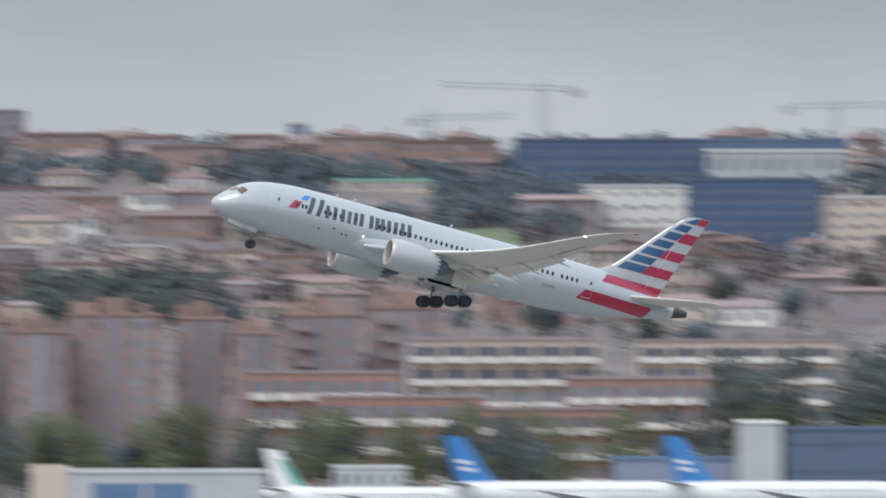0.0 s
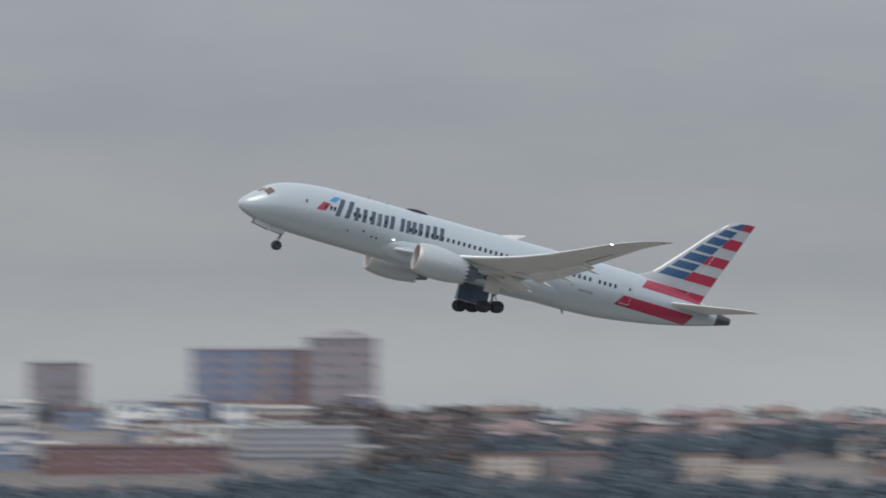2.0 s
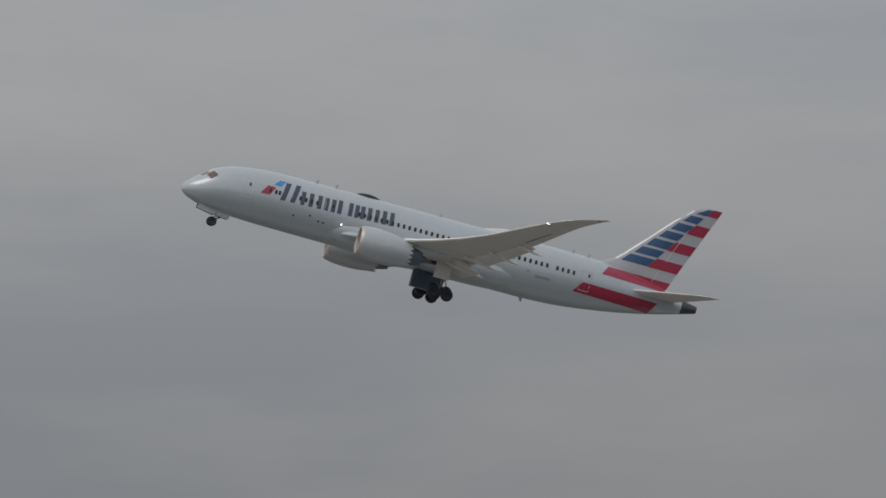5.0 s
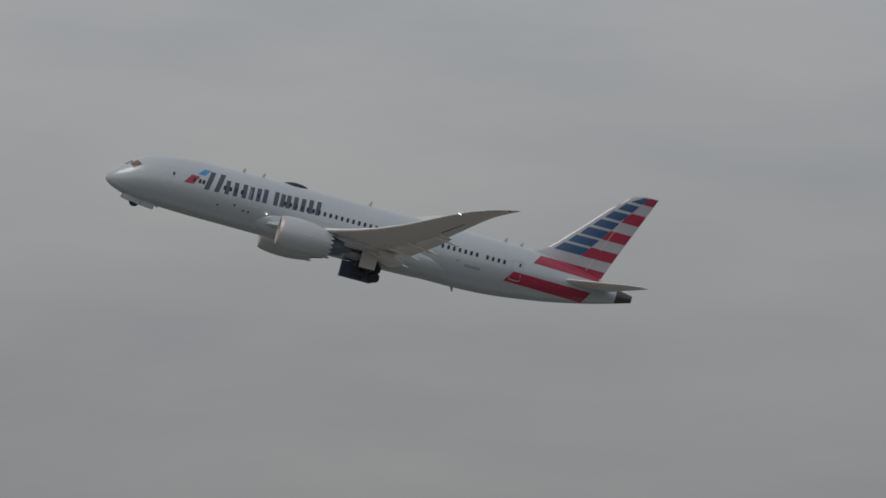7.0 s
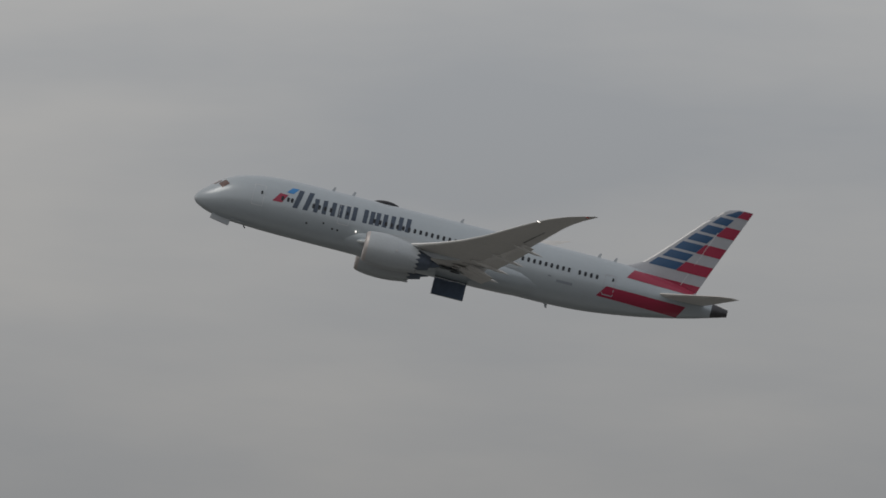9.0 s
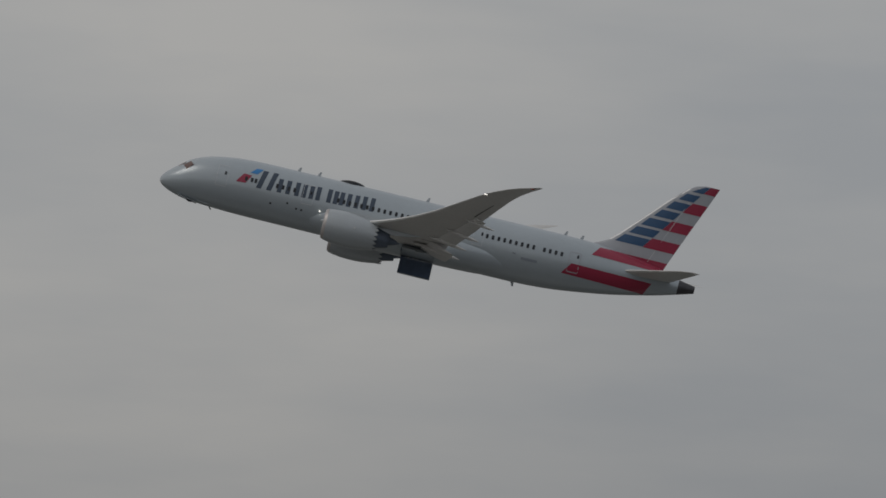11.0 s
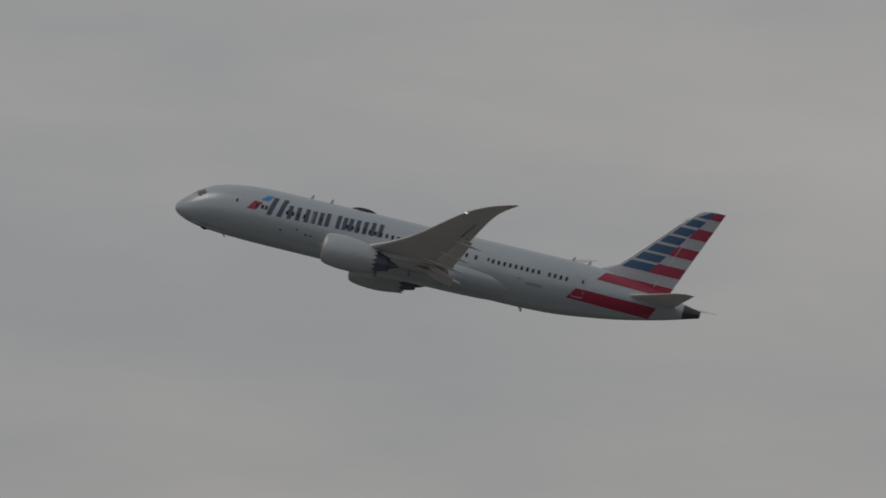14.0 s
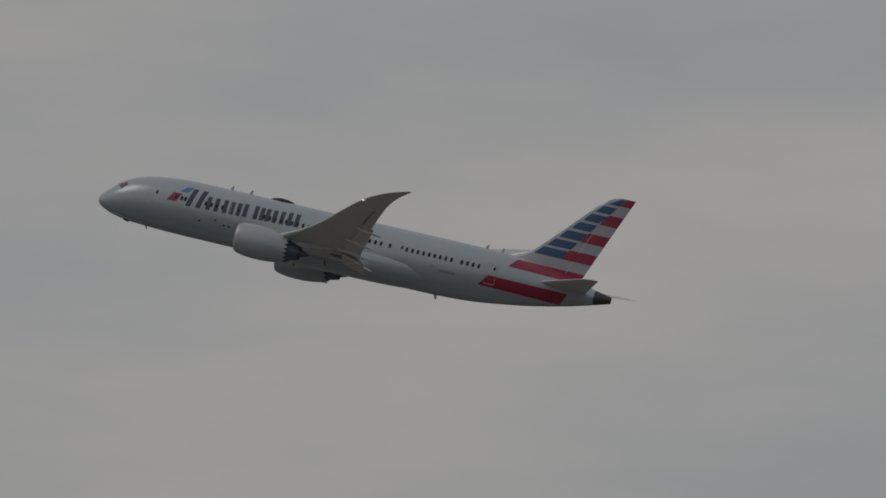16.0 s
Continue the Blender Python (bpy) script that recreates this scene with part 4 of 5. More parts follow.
# striped dark shopping hall: pale bands that swing from one level to the next
hall_d = sit(552)
t, w, h = building("shopping_hall", -985, -95, hall_d, 421, NAVY, "long dark navy hall with pale swinging bands", 0, 0, 40, roof=NAVY_LIGHT)
hx = lambda a: (a + 540) * ARC * hall_d
hz = lambda e: h - (e - 421) * ARC * hall_d


def band(points):
    """A flat pale strip along the front through (arc, arc below) points."""
    p, along = Soup(), smooth_curve(points)
    at = np.linspace(points[0][0], points[-1][0], 40)
    for y in (-0.35, 0.1):
        p.grid([[(hx(a), y, hz(along(a) - 5)) for a in at], [(hx(a), y, hz(along(a) + 5)) for a in at]])
    p.grid([[(hx(a), -0.35, hz(along(a) - 5)) for a in at], [(hx(a), 0.1, hz(along(a) - 5)) for a in at]])
    p.grid([[(hx(a), -0.35, hz(along(a) + 5)) for a in at], [(hx(a), 0.1, hz(along(a) + 5)) for a in at]])
    shape("pale_band", p, BANDING, t)


for points in (((-975, 467), (-940, 464), (-860, 437), (-800, 432), (-410, 432), (-275, 431)), ((-870, 460), (-500, 459), (-440, 458), (-365, 436), (-330, 432)),
               ((-855, 486), (-540, 486)), ((-975, 489), (-930, 491), (-830, 532), (-770, 541), (-690, 538), (-610, 496), (-540, 486), (-275, 485)),
               ((-400, 459), (-275, 458)), ((-790, 513), (-700, 513)), ((-560, 512), (-275, 512)), ((-975, 515), (-900, 516)), ((-600, 540), (-275, 540))):
    band(points)
for e in (432, 459, 486, 513):      # the end bay carries darker bands
    s = Soup()
    s.box(hx(-262), hx(-105), -0.12, 0.1, hz(e + 4), hz(e - 4))
    shape("dim_band", s, NAVY_LIGHT, t)
s = Soup()
s.box(hx(-272), hx(-262), -0.6, 0.1, 0, h)
shape("corner_fin", s, NAVY, t)
# offices on the upper slope
building("office_block", 910, 1500, sit(338), 250, NAVY, "large blue-grey clad office block below the ridge", 5, 0, 22, band=True, glass=DEEPBLUE, tall=0.3, roof=NAVY)
building("plant_room", 1250, 1500, sit(345), 270, GREY, "pale grey flat-roofed block", 2, 9, 12, roof=WHITE, fill=0.4)
building("white_villa_block", 1035, 1232, sit(402), 332, WHITE, "white rendered block with dark windows", 3, 6, 14, fill=0.42, tall=0.34)
building("white_annex", 915, 1040, sit(398), 362, WHITE, "low white annex with dark windows", 1, 5, 10, fill=0.5, tall=0.3)
building("blue_office", 1215, 1452, sit(452), 320, NAVY, "blue glass office block", 7, 0, 18, band=True, glass=DEEPBLUE, tall=0.5, roof=NAVY)
building("beige_office", 1400, 1660, sit(450), 352, BEIGE, "beige office with rows of windows", 5, 8, 14, fill=0.5, tall=0.4)
building("green_roofed_hall", 595, 765, sit(346), 322, BEIGE, "pale hall with a green sheet roof", 1, 6, 20, roof=GREENROOF)
building("green_shed", -1180, -1100, sit(545), 464, GREENROOF, "small green sheet-clad shed", 0, 0, 10, roof=GREENROOF)
# skyline blocks
t, w, h = building("skyline_block", -192, 45, 4915, 196, RIDGE, "pinkish-grey multi-storey block on the ridge", 4, 9, 14, fill=0.6)
building("skyline_block", -118, -62, 4908, 166, PINK, "pinkish stair tower on the ridge", 4, 2, 8, fill=0.3)
building("skyline_block", -236, -186, 4912, 214, PINK, "low pinkish-grey wing on the ridge", 2, 3, 10, fill=0.5)
building("skyline_house", 510, 546, 4915, 222, NAVY_LIGHT, "small dark house on the ridge", 1, 2, 8)
building("skyline_tower", -1140, -1045, 4920, 200, BLUEGLASS, "blue glass block on the ridge", 3, 4, 10, roof=NAVY)
building("skyline_house", -940, -893, 4918, 208, NAVY_LIGHT, "dark square tower on the ridge", 2, 2, 8)
building("skyline_house", -700, -652, 4918, 215, NAVY_LIGHT, "dark square tower on the ridge", 2, 2, 8)
t, w, h = building("ridge_tower", -2998, -2898, 4925, 142, RIDGE, "pinkish-brown brick tower block on the ridge", 6, 5, 11, fill=0.5, tall=0.4)
t, w, h = building("ridge_slab", -2710, -2490, 4925, 118, RIDGE, "long pinkish-brown slab block on the ridge", 7, 12, 12, fill=0.55, tall=0.5, glass=BLUEGLASS)
for q, wide, skin in ((-0.36, 2.2, NAVY_LIGHT), (-0.10, 2.6, NAVY_LIGHT), (0.12, 1.5, PINK), (0.38, 1.6, REDBRICK)):
    s = Soup()
    s.box(w * q - wide / 2, w * q + wide / 2, -0.3, 0.2, 0, h - 0.6)
    shape("wall_panel", s, skin, t)
t, w, h = building("ridge_tower", -2505, -2383, 4915, 98, RIDGE, "pinkish-brown tower block with a rounded roof", 8, 6, 14, fill=0.5, tall=0.4)
s = Soup()
s.turned([(h + 0.5, w * 0.30), (h + 1.2, w * 0.28), (h + 1.7, w * 0.2), (h + 1.9, 0.05)], 20, "z")
s.v = [(a, b + 7, c) for a, b, c in s.v]
shape("roof_drum", s, RIDGE, t)
building("ridge_tower", -3791, -3655, 4925, 168, PINK, "pale pinkish tower block on the ridge", 4, 6, 11, fill=0.5, tall=0.4)
building("white_roof_hall", -2085, -1860, 4900, 250, PINK, "long low hall with a white roof", 1, 10, 12, roof=WHITE, fill=0.5)
# pale stepped blocks under the ridge slab
for a0, a1, base_e, top, wall, st, words in ((-3128, -2998, 345, 242, GREY, 5, "pale stepped block with dark window bands"), (-3088, -3023, 262, 218, NAVY, 2, "dark blue glazed block on the ridge"),
                                             (-2788, -2688, 268, 211, BLUEGLASS, 3, "dark blue glazed block on the ridge"), (-2658, -2498, 285, 222, BEIGE, 4, "beige block below the ridge slab"),
                                             (-2628, -2410, 338, 258, CONCRETE, 5, "pale grey terraced block with blue-grey bands"), (-2776, -2696, 300, 262, WHITE, 2, "small white block below the ridge"),
                                             (-2940, -2800, 296, 258, BEIGE, 2, "low beige block below the ridge"), (-3230, -3130, 330, 268, WHITE, 3, "low white block with dark bands")):
    building("pale_block", a0, a1, sit(base_e), top, wall, words, st, 0, 10, band=True, glass=NAVY_LIGHT if wall is WHITE else WINDOW, tall=0.4, roof=WHITE if wall is BEIGE else GREY)
rnd = random.Random(5)
for i in range(26):
    a0, base_e = rnd.uniform(-3230, -2420), rnd.uniform(262, 350)
    d, wide, high = sit(base_e), rnd.uniform(3.5, 9), rnd.uniform(2.6, 5.5)
    top = 626 - (spot(a0, d)[2] + high - EYE) / (ARC * d)
    building("hillside_block", a0, a0 + wide / (ARC * d), d, top, rnd.choice((WHITE, GREY, BEIGE, NAVY_LIGHT, RIDGE, WHITE)), "small flat-roofed block below the ridge towers", 2 if high > 4 else 1, max(2, int(wide / 2.2)), 6,
             glass=rnd.choice((WINDOW, BLUEGLASS)), fill=0.55, tall=0.45, roof=rnd.choice((GREY, TILE, WHITE)), turn=rnd.uniform(-12, 12))
# tall rendered blocks among the woods
for a0, a1, base_e, top, wall, st, by in ((-2217, -2100, 362, 305, BEIGE, 4, 5), (-2095, -1977, 358, 303, PINK, 4, 5), (-1847, -1760, 360, 306, BEIGE, 4, 4), (-1752, -1672, 372, 318, BEIGE, 4, 4),
                                          (-1030, -972, 335, 284, TERRA, 4, 3), (-1905, -1690, 300, 262, PINK, 2, 9)):
    tagged(building("slope_block", a0, a1, sit(base_e), top, wall, "rendered apartment block among dark trees", st, by, 11, fill=0.42, tall=0.42, roof=TILE)[0], group="apartment blocks among the trees")
for a0, a1, d, top, wall, st, by in ((-2973, -2653, sit(356), 292, REDBRICK, 4, 10), (-2990, -2740, sit(398), 366, WHITE, 2, 8), (-30, 160, sit(385), 335, PINK, 4, 6), (260, 400, sit(330), 262, TERRA, 5, 5),
                                     (110, 215, sit(405), 352, TERRA, 3, 4), (345, 470, sit(492), 448, BEIGE, 2, 5), (560, 700, 4880, 246, TERRA, 3, 6), (40, 190, 4890, 240, TERRA, 3, 6), (215, 330, 4885, 244, PINK, 3, 5),
                                     (700, 880, 4870, 252, TERRA, 3, 7), (400, 500, 4890, 243, TERRA, 3, 4), (90, 190, sit(510), 470, BEIGE, 2, 4), (860, 1010, sit(565), 520, WHITE, 2, 4)):
    tagged(building("housing_block", a0, a1, d, top, wall, "mid-rise rendered housing block on the slope", st, by, 12, fill=0.45, tall=0.42, roof=TILE)[0], group="housing blocks on the slope")
building("white_block", -660, -545, sit(376), 344, WHITE, "long white block with dark windows among trees", 2, 8, 10, fill=0.5, tall=0.35)
building("white_block", -410, -262, sit(392), 366, PINK, "low pinkish block with dark windows among trees", 1, 7, 10, fill=0.5, tall=0.35, roof=TILE)
rnd = random.Random(21)
for i in range(110):
    a0, d = rnd.uniform(-4100, 900), sit(rnd.uniform(460, 560))
    while cleared(a0 + 40, d, (POCKET,)):
        a0, d = rnd.uniform(-4100, 900), sit(rnd.uniform(460, 560))
    wide, high = rnd.uniform(4.5, 11), rnd.uniform(3.2, 6.0)
    x, y, z = spot(a0, d)
    top = 626 - (z + high - EYE) / (ARC * d)
    wall = rnd.choice((PINK, BEIGE, TERRA, BEIGE, WHITE, PINK, TERRA))
    tagged(building("small_block", a0, a0 + wide / (ARC * d), d, top, wall, "small rendered block with dark windows among trees", 1 if high < 4 else 2, max(2, int(wide / 2.4)), 8, fill=0.45, tall=0.42, roof=rnd.choice((TILE, GREY, TILE)))[0], group="small blocks on the slope")

# rows of joined houses under pitched tile roofs
rnd = random.Random(33)
for i in range(150):
    for _ in range(40):
        pick = rnd.random()
        e = rnd.uniform(290, 330) if pick < 0.26 else rnd.uniform(405, 470) if pick < 0.62 else rnd.uniform(470, 585)
        a0 = rnd.uniform(-4150, 1650)
        if a0 < -900 and e > 340:
            e = 460 + (e - 405) * 0.7
        d = sit(e)
        if not cleared(a0 + 90, d, (POCKET, HALL_FRONT)):
            break
    wide, high = rnd.uniform(8, 15), rnd.uniform(3.0, 4.4) if e < 340 else rnd.uniform(3.4, 6.2)
    x, y, z = spot(a0 + 90, d)
    top = 626 - (z + high - EYE) / (ARC * d)
    wall = rnd.choice((PINK, TERRA, BEIGE, TERRA, PINK, WHITE, BEIGE))
    tagged(building("row_house", a0, a0 + wide / (ARC * d), d, top, wall, "row of joined rendered houses with a tile roof", 2 if high > 4.6 else 1, int(wide / 3.2), 8, fill=0.42, tall=0.44, roof=rnd.choice((TILE, TILE, PINK, BRICK)),
                    turn=rnd.uniform(-14, 14), gable=rnd.uniform(0.6, 1.3))[0], group="rows of houses on the slope")

# cranes on the skyline
for a, j0, j1, e_jib, slope in ((962, 780, 1018, 160, 9), (765, 735, 905, 213, -5), (1480, 1395, 1640, 191, -4)):
    d = 4935
    x, y, z = spot(a, d)
    crane = tagged(new("tower_crane"), "slim grey steel tower crane on the ridge", "crane", "cranes on the ridge")
    crane.matrix_basis = stand(a, d)
    h = lift(e_jib, d) - z
    k = ARC * d
    s = Soup()
    for px, py in ((-0.7, -0.7), (0.7, -0.7), (0.7, 0.7), (-0.7, 0.7)):
        s.tube((px, py, -1), (px, py, h + 2.4), 0.12, n=5)
    for i in range(12):
        z0, z1 = h * i / 12, h * (i + 1) / 12
        s.tube((-0.7, -0.7, z0), (0.7, -0.7, z1), 0.09, n=4)
        s.tube((0.7, 0.7, z0), (-0.7, 0.7, z1), 0.09, n=4)
    shape("mast", s, STEEL, crane)
    s = Soup()
    tilt_z = lambda q: h - (q - a) * slope / (j1 - j0) * k
    for py, dz in ((-0.5, 0), (0.5, 0), (0, 0.9)):
        s.tube(((j0 - a) * k, py, tilt_z(j0) + dz), ((j1 - a) * k, py, tilt_z(j1) + dz), 0.13, n=5)
    for i in range(16):
        q0, q1 = j0 + (j1 - j0) * i / 16, j0 + (j1 - j0) * (i + 1) / 16
        s.tube(((q0 - a) * k, -0.5, tilt_z(q0)), ((q1 - a) * k, 0, tilt_z(q1) + 0.9), 0.07, n=4)
    shape("jib", s, STEEL, crane)
    s = Soup()
    back = j1 if j1 - a < a - j0 else j0
    s.box((back - a) * k - 1.6, (back - a) * k + 1.6, -0.6, 0.6, tilt_z(back) - 1.2, tilt_z(back) + 0.5)
    shape("counterweight", s, GREY, crane)

# houses on the slope, four kinds, copied
house_kinds = []
for wall, w, h, dp in ((PINK, 7, 3.3, 6), (BEIGE, 8, 3.6, 7), (TERRA, 6.5, 3.3, 6), (WHITE, 7, 3.2, 6)):
    t = tagged(new("house"), "rendered house with a clay tile roof", "house", "houses on the slope")
    s = Soup()
    s.box(-w / 2, w / 2, 0, dp, -3, h)
    shape("wall", s, wall, t)
    s = Soup()
    e = 0.5
    s.grid([[(-w / 2 - e, -e, h), (w / 2 + e, -e, h), (w / 2 + e, dp + e, h), (-w / 2 - e, dp + e, h)],
            [(-w / 2 + 2, dp * 0.45, h + 1.2), (w / 2 - 2, dp * 0.45, h + 1.2), (w / 2 - 2, dp * 0.55, h + 1.2), (-w / 2 + 2, dp * 0.55, h + 1.2)]], True, True)
    roof = shape("roof", s, TILE, t)
    s = Soup()
    s.box(w * 0.2, w * 0.2 + 0.7, dp * 0.4, dp * 0.4 + 0.7, h + 0.6, h + 2)
    shape("chimney", s, wall, roof)
    s = Soup()
    s.box(-0.55, 0.55, -0.05, 0.2, -0.7, 0.7)
    pane = None
    for zc in (h - 1.4,):
        for k in range(4):
            at = (-w / 2 + w * (k + 0.5) / 4, 0, zc)
            pane = again(pane, t, at) if pane else shape("window", s, WINDOW, t, "", at)
    house_kinds.append(t)
rnd = random.Random(7)
first = [True] * 4
for i in range(295):
    for _ in range(60):
        where = rnd.random()
        e = rnd.uniform(266, 318) if where < 0.30 else rnd.uniform(322, 425) if where < 0.55 else rnd.uniform(450, 585)
        a, d = rnd.uniform(-4150, 1750), sit(e)
        if not cleared(a, d, (POCKET,)) and (not 322 < e < 425 or -40 < a < 430 or wooded(a, d) < (-0.08 if a > -900 else -0.3)):
            break
    k = rnd.randrange(4)
    m = stand(a, d, rnd.uniform(-25, 25))
    if first[k]:
        house_kinds[k].matrix_basis, first[k] = m, False
    else:
        copy_thing(house_kinds[k], m)


# ---- trees ----
def tree_kind(seed, leaf, tall, wide, label, low=0.25):
    r = random.Random(seed)
    t = tagged(new("tree"), label, "tree", "trees on the slope")
    s = Soup()
    s.tube((0, 0, -1), (0.1, 0, tall * 0.45), 0.26, 0.16, 8)
    for i in range(6):
        a = i * 1.05 + r.random()
        s.tube((0.05, 0, tall * (0.3 + 0.05 * i)), (math.cos(a) * wide * 0.3, math.sin(a) * wide * 0.3, tall * (0.55 + 0.06 * i)), 0.11, 0.04, 6)
    shape("trunk", s, BARK, t)
    s = Soup()
    lobes = [(r.uniform(-0.28, 0.28) * wide, r.uniform(-0.28, 0.28) * wide, tall * r.uniform(low + 0.2, 0.86), wide * r.uniform(0.18, 0.30)) for _ in range(9)]
    for i in range(520):
        lx, ly, lz, lr = lobes[i % 9]
        v = Vector((r.gauss(0, 1), r.gauss(0, 1), r.gauss(0, 1))).normalized() * lr * r.uniform(0.7, 1.12)
        c = Vector((lx, ly, lz)) + v
        n1 = Vector((r.gauss(0, 1), r.gauss(0, 1), r.gauss(0, 1))).normalized()
        n2 = n1.orthogonal().normalized()
        n3 = n1.cross(n2)
        q = r.uniform(0.22, 0.48)
        b = len(s.v)
        s.v.extend([tuple(c + n2 * q), tuple(c + n3 * q * 0.8), tuple(c - n2 * q), tuple(c - n3 * q * 0.8), tuple(c + n1 * q * 0.5)])
        s.f.extend([(b, b + 1, b + 4), (b + 1, b + 2, b + 4), (b + 2, b + 3, b + 4), (b + 3, b, b + 4)])
    shape("crown", s, leaf, t, sharp=80)
    return t


tree_kinds = [tree_kind(1, HAZY_LEAF, 8.5, 7.0, "dark green broad-leaved tree on the slope"), tree_kind(2, HAZY_PINE, 9.5, 6.5, "umbrella pine on the slope, blued with painted haze", 0.4),
              tree_kind(3, LEAF_PALE, 8.0, 6.5, "pale spring-green leafy tree"), tree_kind(4, HAZY_PINE, 11.0, 4.5, "dark slender conifer among houses", 0.05), tree_kind(5, HAZY_LEAF, 6.0, 6.5, "low dense olive-green tree", 0.05),
              tree_kind(6, LEAF_PALE, 15.0, 9.5, "tall pale spring-green tree before the apartments", 0.1), tree_kind(7, HAZY_LEAF, 14.0, 8.0, "tall dark green tree before the apartments", 0.05)]
used = [False] * 7


def plant(k, a, d, turn, size=1.0):
    x, y, z = spot(a, d)
    m = pose(x, y, z, 0, 0, turn) @ Matrix.Scale(size, 4)
    if used[k]:
        copy_thing(tree_kinds[k], m)
    else:
        tree_kinds[k].matrix_basis, used[k] = m, True


for i in range(110):     # the row before the apartments
    plant(rnd.choice((0, 5, 5, 2, 6, 3, 6)), rnd.uniform(-300, 1700), rnd.uniform(4040, 4190), rnd.uniform(0, 360))
for a in (1292, 1312, 1388, 1404, 1486, 1510, 1534, 1556, 1580, 1604, 1630):
    plant(6, a, 4150 + (a * 7) % 40, a, 1.6 + (a % 7) * 0.05)
for i in range(150):     # the lower slope
    plant(rnd.choice((0, 1, 1, 3, 4, 0)), rnd.uniform(-4200, 1750), rnd.uniform(4380, 4600), rnd.uniform(0, 360))
for i in range(36):      # among the houses
    plant(4, rnd.uniform(-4200, 1750), rnd.uniform(4600, 4700), rnd.uniform(0, 360))


def woodland(name, count, d0, d1, size, leaf, seed, a0=-4300, a1=1850, bare=-0.45, clumps=34):
    """Far tree cover as many small leaf clumps, in crowns that stand on the slope."""
    r, s, face = random.Random(seed), Soup(), []
    for i in range(count):
        a = r.uniform(a0, a1)
        d = r.uniform(d0, d1)
        if wooded(a, d, seed) < (bare if a > -900 else -0.4) or cleared(a, d, (THIN,)):
            continue
        x, y, z = spot(a, d)
        tall, wide = size * r.uniform(0.75, 1.2), size * r.uniform(0.6, 0.95)
        for j in range(clumps):
            u = r.uniform(0.12, 1)
            ang, rad = r.uniform(0, 6.28), wide * 0.62 * math.sqrt(max(0.05, math.sin(math.pi * min(1, u * 0.9 + 0.08)))) * r.uniform(0.35, 1.1)
            c = Vector((x + rad * math.cos(ang), y + rad * math.sin(ang), z + tall * u))
            n1 = Vector((r.gauss(0, 1), r.gauss(0, 1), r.gauss(0, 1))).normalized()
            n2 = n1.orthogonal().normalized()
            n3, q = n1.cross(n2), r.uniform(0.5, 1.0) * size / 7
            b = len(s.v)
            out = tuple(((c - Vector((x, y, z + tall * 0.4)) + n1 * 0.6).normalized() * 0.6 + Vector((0, 0, 0.8))).normalized())
            face.extend([out] * 5)
            s.v.extend([tuple(c + n2 * q), tuple(c + n3 * q), tuple(c - n2 * q), tuple(c - n3 * q), tuple(c + n1 * q * 0.5)])
            s.f.extend([(b, b + 1, b + 4), (b + 1, b + 2, b + 4), (b + 2, b + 3, b + 4), (b + 3, b, b + 4)])
    me = bpy.data.meshes.new(name)
    me.from_pydata(s.v, [], s.f)
    me.materials.append(leaf)
    me.polygons.foreach_set("use_smooth", [True] * len(me.polygons))
    me.normals_split_custom_set_from_vertices(face)     # leaves lit as parts of a round crown
    return tagged(new(name, me), "dense far tree cover between the houses", "woodland", kind="stuff")


# the pine covers take their haze from the needle colour
woodland("woodland", 4200, sit(432), sit(318), 4.6, HAZY_PINE, 11, bare=-0.16)
woodland("west_wood", 1700, sit(470), sit(395), 4.8, HAZY_PINE, 18, -3400, -900, -0.9)
woodland("lower_wood", 150, POCKET[2], POCKET[3], 4.8, HAZY_LEAF, 15, POCKET[0], POCKET[1])
woodland("shrubland", 2000, 4390, sit(440), 2.9, HAZY_LEAF, 12, clumps=20)
woodland("upper_shrubs", 1000, sit(322), 4895, 3.2, HAZY_PINE, 14, clumps=22)
woodland("ridge_wood", 900, 4880, 4940, 3.6, HAZY_PINE, 13, bare=-0.3, clumps=26)
woodland("leafless_wood", 260, sit(372), 4900, 5.2, BARE, 16, -2500, -2215, -1.0)
woodland("leafless_copse", 420, sit(560), sit(400), 4.4, BARE, 17, -100, 1700, -0.1)


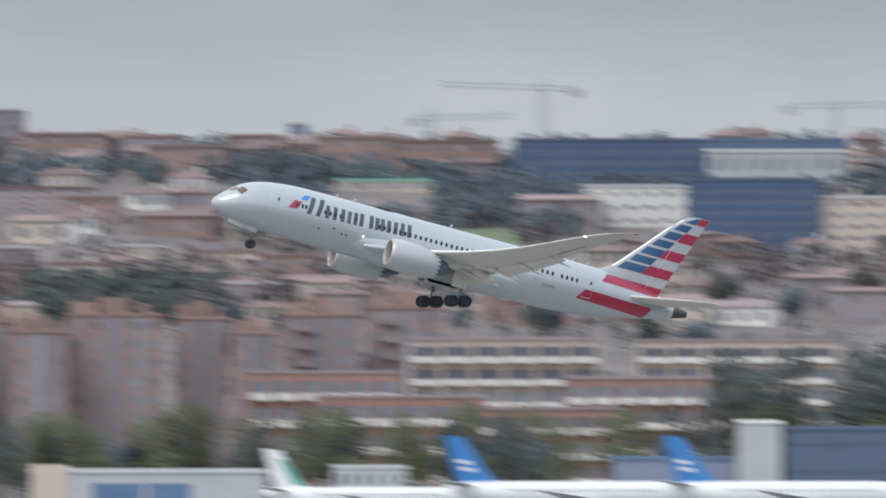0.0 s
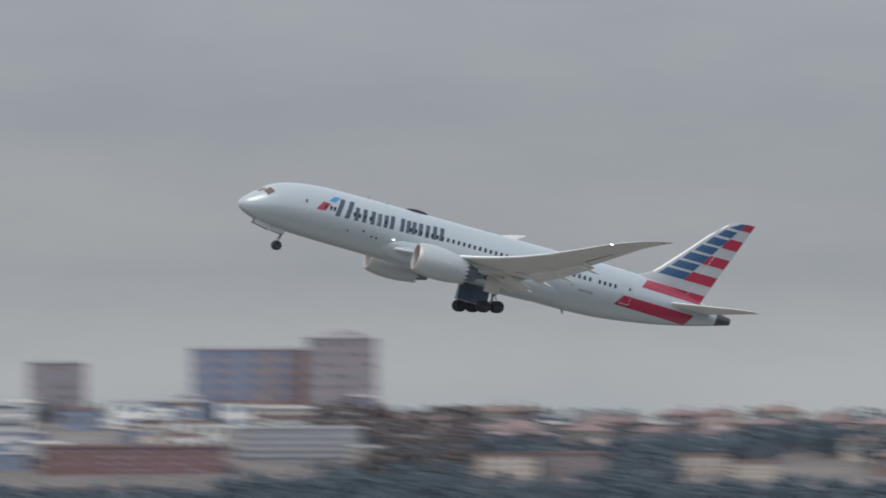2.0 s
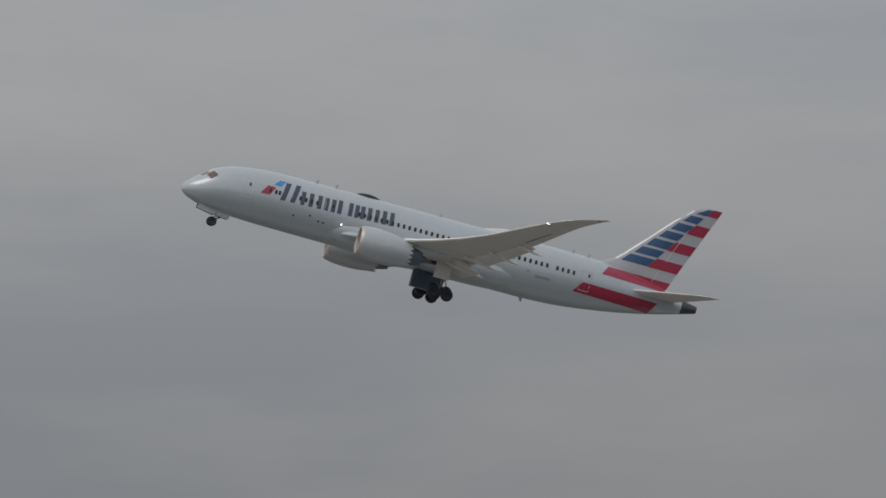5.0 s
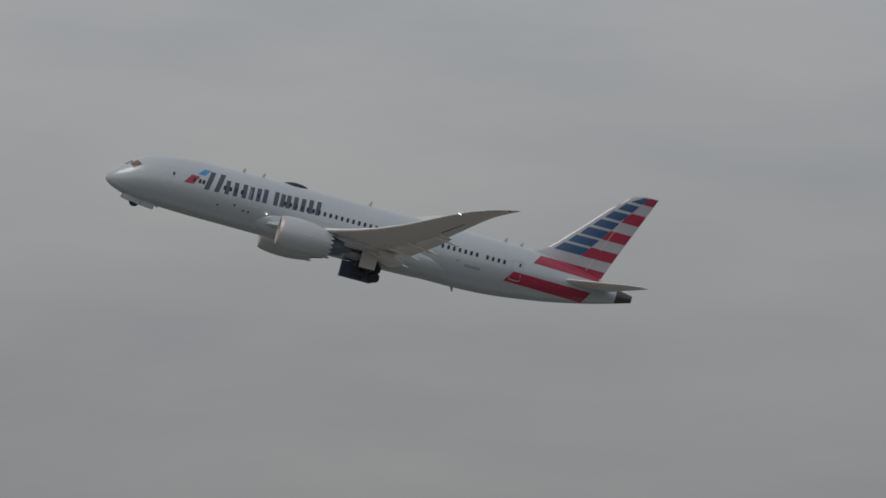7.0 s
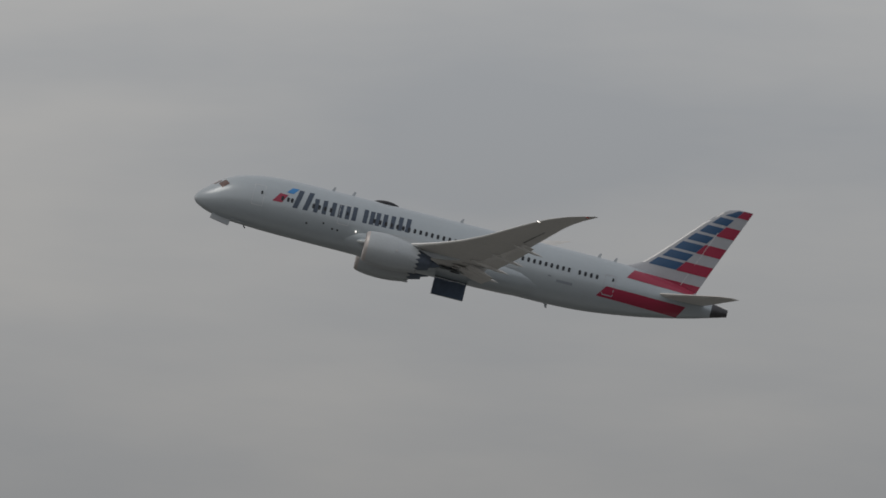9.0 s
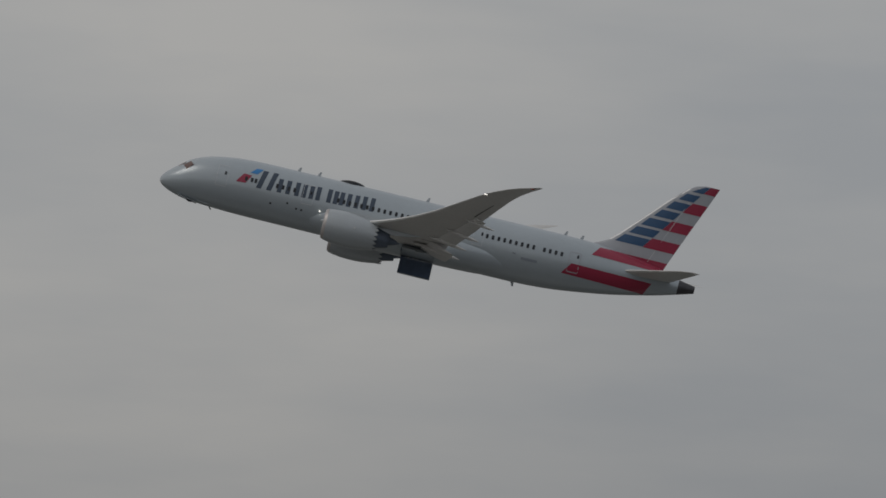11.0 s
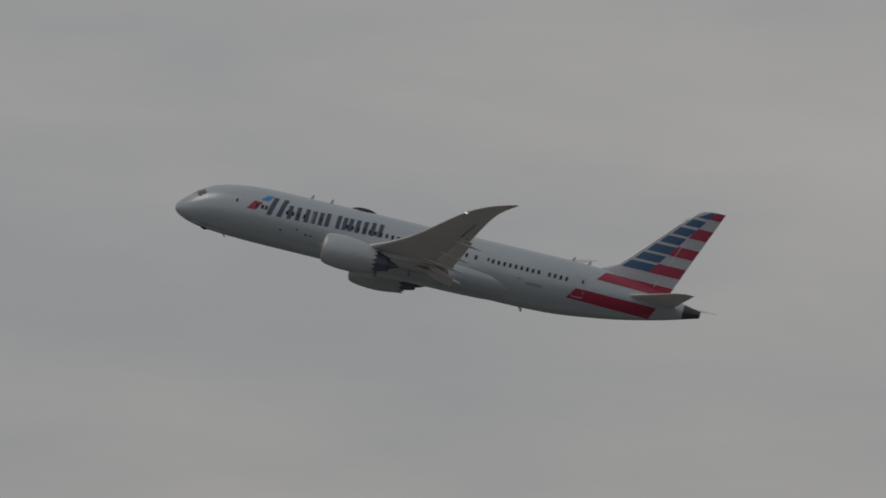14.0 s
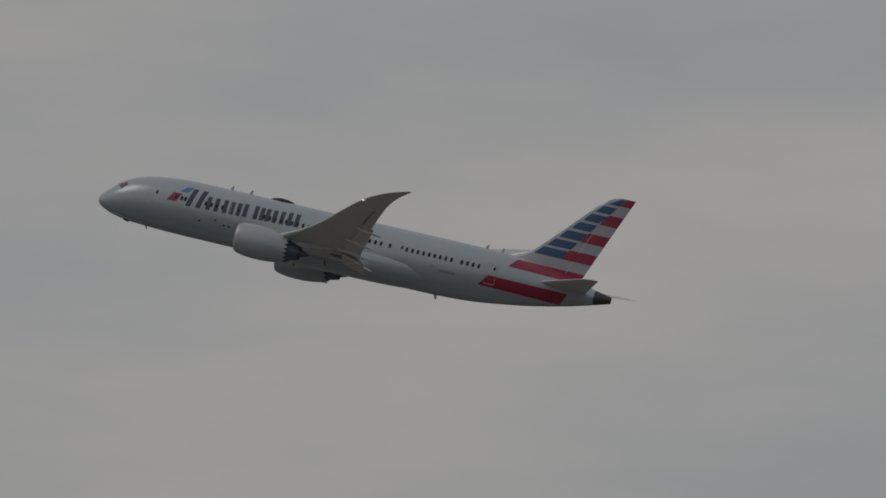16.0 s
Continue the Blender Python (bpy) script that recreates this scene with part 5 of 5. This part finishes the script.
# ---- parked jets ----
def parked_jet(a, d, e_top, paint, label, turn, small=1.0):
    """A single-aisle jet seen from the side; x aft."""
    t = tagged(new("parked_airliner"), label, "airplane", "parked jets")
    x, y, _ = spot(a, d)
    t.matrix_basis = pose(x, y, 0.06, 0, 0, turn - math.degrees(NORTH + a * ARC))
    k = small
    s = Soup()
    s.turned([(-31 * k, 0.05), (-30.6 * k, 0.6 * k), (-29.5 * k, 1.2 * k), (-27 * k, 1.75 * k), (-24 * k, 1.9 * k), (0, 1.9 * k), (4 * k, 1.5 * k), (7.5 * k, 0.5 * k), (8.2 * k, 0.1)], 28)
    s.v = [(p, q, r_ + 3.7 * k + max(0, p) * 0.10) for p, q, r_ in s.v]
    shape("fuselage", s, JETWHITE, t, "white fuselage")
    s, rings_ = Soup(), []
    for z, le, te in ((5.0, -2.0, 5.6), (5.8, 0.3, 5.9), (7.5, 1.8, 6.6), (12.4, 5.2, 7.9)):
        rings_.append([(le * k, 0, z * k), ((le * 0.6 + te * 0.4) * k, -0.22 * k, z * k), (te * k, 0, z * k), ((le * 0.6 + te * 0.4) * k, 0.22 * k, z * k)])
    s.grid(rings_, True, True)
    fin_ = shape("tail_fin", s, paint, t, "painted tail fin")
    for side in (-1, 1):
        s = Soup()
        if paint is JETWHITE:       # green front edge
            s.grid([[(0.7 * k, side * 0.1 * k, 5.9 * k), (2.6 * k, side * 0.25 * k, 5.9 * k)], [(4.2 * k, side * 0.1 * k, 10.6 * k), (5.3 * k, side * 0.25 * k, 10.6 * k)]])
        else:                       # two pale marks
            for z in (7.4, 8.5):
                s.box((3.6 + (z - 7.4) * 0.5) * k, (5.4 + (z - 7.4) * 0.5) * k, side * 0.24 * k - 0.03, side * 0.24 * k + 0.03, (z - 0.3) * k, (z + 0.3) * k)
        shape("tail_mark", s, JETWHITE if paint is not JETWHITE else JETGREEN, fin_)
    for side in (-1, 1):
        s = Soup()
        s.grid([[(-17 * k, side * 1.6, 2.6 * k), (-11 * k, side * 1.6, 2.7 * k), (-14 * k, side * 1.6, 3.1 * k)], [(-7.5 * k, side * 16.5 * k, 4.2 * k), (-6 * k, side * 16.5 * k, 4.2 * k), (-6.8 * k, side * 16.5 * k, 4.35 * k)]], True, True)
        shape("wing", s, GREY, t)
        s = Soup()
        s.grid([[(3 * k, side * 0.8, 4.9 * k), (6.5 * k, side * 0.8, 4.9 * k), (4.6 * k, side * 0.8, 5.1 * k)], [(6.6 * k, side * 6.8 * k, 5.6 * k), (8.2 * k, side * 6.8 * k, 5.6 * k), (7.3 * k, side * 6.8 * k, 5.7 * k)]], True, True)
        shape("tailplane", s, GREY, t)
        s = Soup()
        s.turned([(-19 * k, 0.75 * k), (-18 * k, 0.95 * k), (-16 * k, 0.9 * k), (-14.5 * k, 0.6 * k)], 18)
        s.v = [(p, q + side * 4.9 * k, r_ + 1.75 * k) for p, q, r_ in s.v]
        shape("nacelle", s, JETWHITE, t)
        s = Soup()
        s.tube((-11.5 * k, side * 2.8, 2.6 * k), (-11.5 * k, side * 2.8, 0.5), 0.14)
        s.tube((-11.5 * k, side * 2.8 - 0.3, 0.55), (-11.5 * k, side * 2.8 + 0.3, 0.55), 0.55, n=18)
        shape("main_gear", s, TYRE, t)
    s = Soup()
    s.tube((-27 * k, 0, 2.2 * k), (-27 * k, 0, 0.4), 0.1)
    s.tube((-27 * k, -0.25, 0.4), (-27 * k, 0.25, 0.4), 0.4, n=16)
    shape("nose_gear", s, TYRE, t)
    for j in range(24):
        s = Soup()
        s.box(-0.14, 0.14, -0.02, 0.02, -0.2, 0.2)
        for side in (-1, 1):
            shape("cabin_window", s, PANE, t, "", ((-24 + j * 0.95) * k, side * 1.88 * k, 4.2 * k))
    return t


parked_jet(880, 3800, 850, JETBLUE, "white parked jet with a bright blue tail fin", 180)
parked_jet(1268, 3800, 850, JETBLUE, "white parked jet with a bright blue tail fin", 180)
parked_jet(545, 3800, 850, JETWHITE, "white parked jet with a white and green tail fin", 180, 0.84)
parked_jet(1700, 3800, 850, JETBLUE, "white parked jet with a bright blue tail fin", 180)


# ---- what moves ----
def motions():
    walk(airliner, [(t, pose(x, y, z, rx, ry, rz)) for t, x, y, z, rx, ry, rz in FLIGHT])
    # nose gear swings forward
    ahead = smooth_curve([(0, 3), (1.5, 6), (3.5, 20), (4.6, 42), (5.8, 62), (6.5, 70), (7.0, 77), (7.6, 96), (16, 96)])
    times = [0, 0.5, 1, 1.5, 2, 2.5, 3, 3.5, 4, 4.5, 5, 5.5, 6, 6.5, 7, 7.5, 8, 8.5, 9, 9.5, 10, 10.5, 11, 11.4, 11.8, 12.0, 12.2, 12.4, 12.6, 13, 16]
    walk(nose_gear, [(t, pose(5.5 - MID, 0, -2.38, 0, ahead(t), 0)) for t in times])
    front = smooth_curve([(0, 0), (10.2, 0), (11.3, 92), (16, 92)])
    rear = smooth_curve([(0, 0), (7.2, 0), (8.2, 92), (16, 92)])
    for side, door in nose_doors:
        ahead_door = door.name.startswith("front")
        x, z, turn, y = (3.15, -2.30, front, 0.62) if ahead_door else (4.9, -2.48, rear, 0.62)
        slope = 10 if ahead_door else 6
        walk(door, [(t, pose(x - MID, side * y, z, side * turn(t) * 1.0, slope, 0)) for t in times])
    fold = smooth_curve([(0, 0), (4.0, 0), (5.8, 32), (6.5, 42), (7.0, 51), (8.0, 78), (8.6, 92), (16, 92)])
    level = smooth_curve([(0, -13), (2.0, -12), (3.5, -5), (5.8, 4), (7, 0), (16, 0)])
    opened = smooth_curve([(0, 25), (0.6, 55), (1.2, 80), (2.0, 96), (10.6, 96), (11.6, 68), (12.0, 44), (12.6, 0), (16, 0)])
    flapped = smooth_curve([(0, 40), (1, 100), (1.5, 130), (10.8, 130), (12.2, 20), (12.5, 0), (16, 0)])
    hung = smooth_curve([(0, 0), (8.0, 0), (9.2, 88), (16, 88)])
    for side, leg, bogie, bay_door, hinge, flap, hinge_b, leg_door in main_gear:
        root = Vector((28.4 - MID, side * 4.9, -1.6))
        walk(leg, [(t, pose(*root, -side * fold(t), 0, 0)) for t in times])
        rows_b = []
        for t in times:
            f = radians(fold(t))
            c = root + Vector((0, -side * math.sin(f), -math.cos(f))) * 3.4
            rows_b.append((t, Matrix.Translation(c) @ Matrix.Rotation(-side * f, 4, "X") @ Matrix.Rotation(radians(level(t)), 4, "Y")))
        walk(bogie, rows_b)
        walk(bay_door, [(t, pose(*hinge, -side * opened(t), 0, 0)) for t in times])
        walk(flap, [(t, pose(*hinge_b, side * flapped(t), 0, 0)) for t in times])
        walk(leg_door, [(t, pose(28.0 - MID, side * 5.3, -1.85, side * hung(t), 0, 0)) for t in times])


motions()
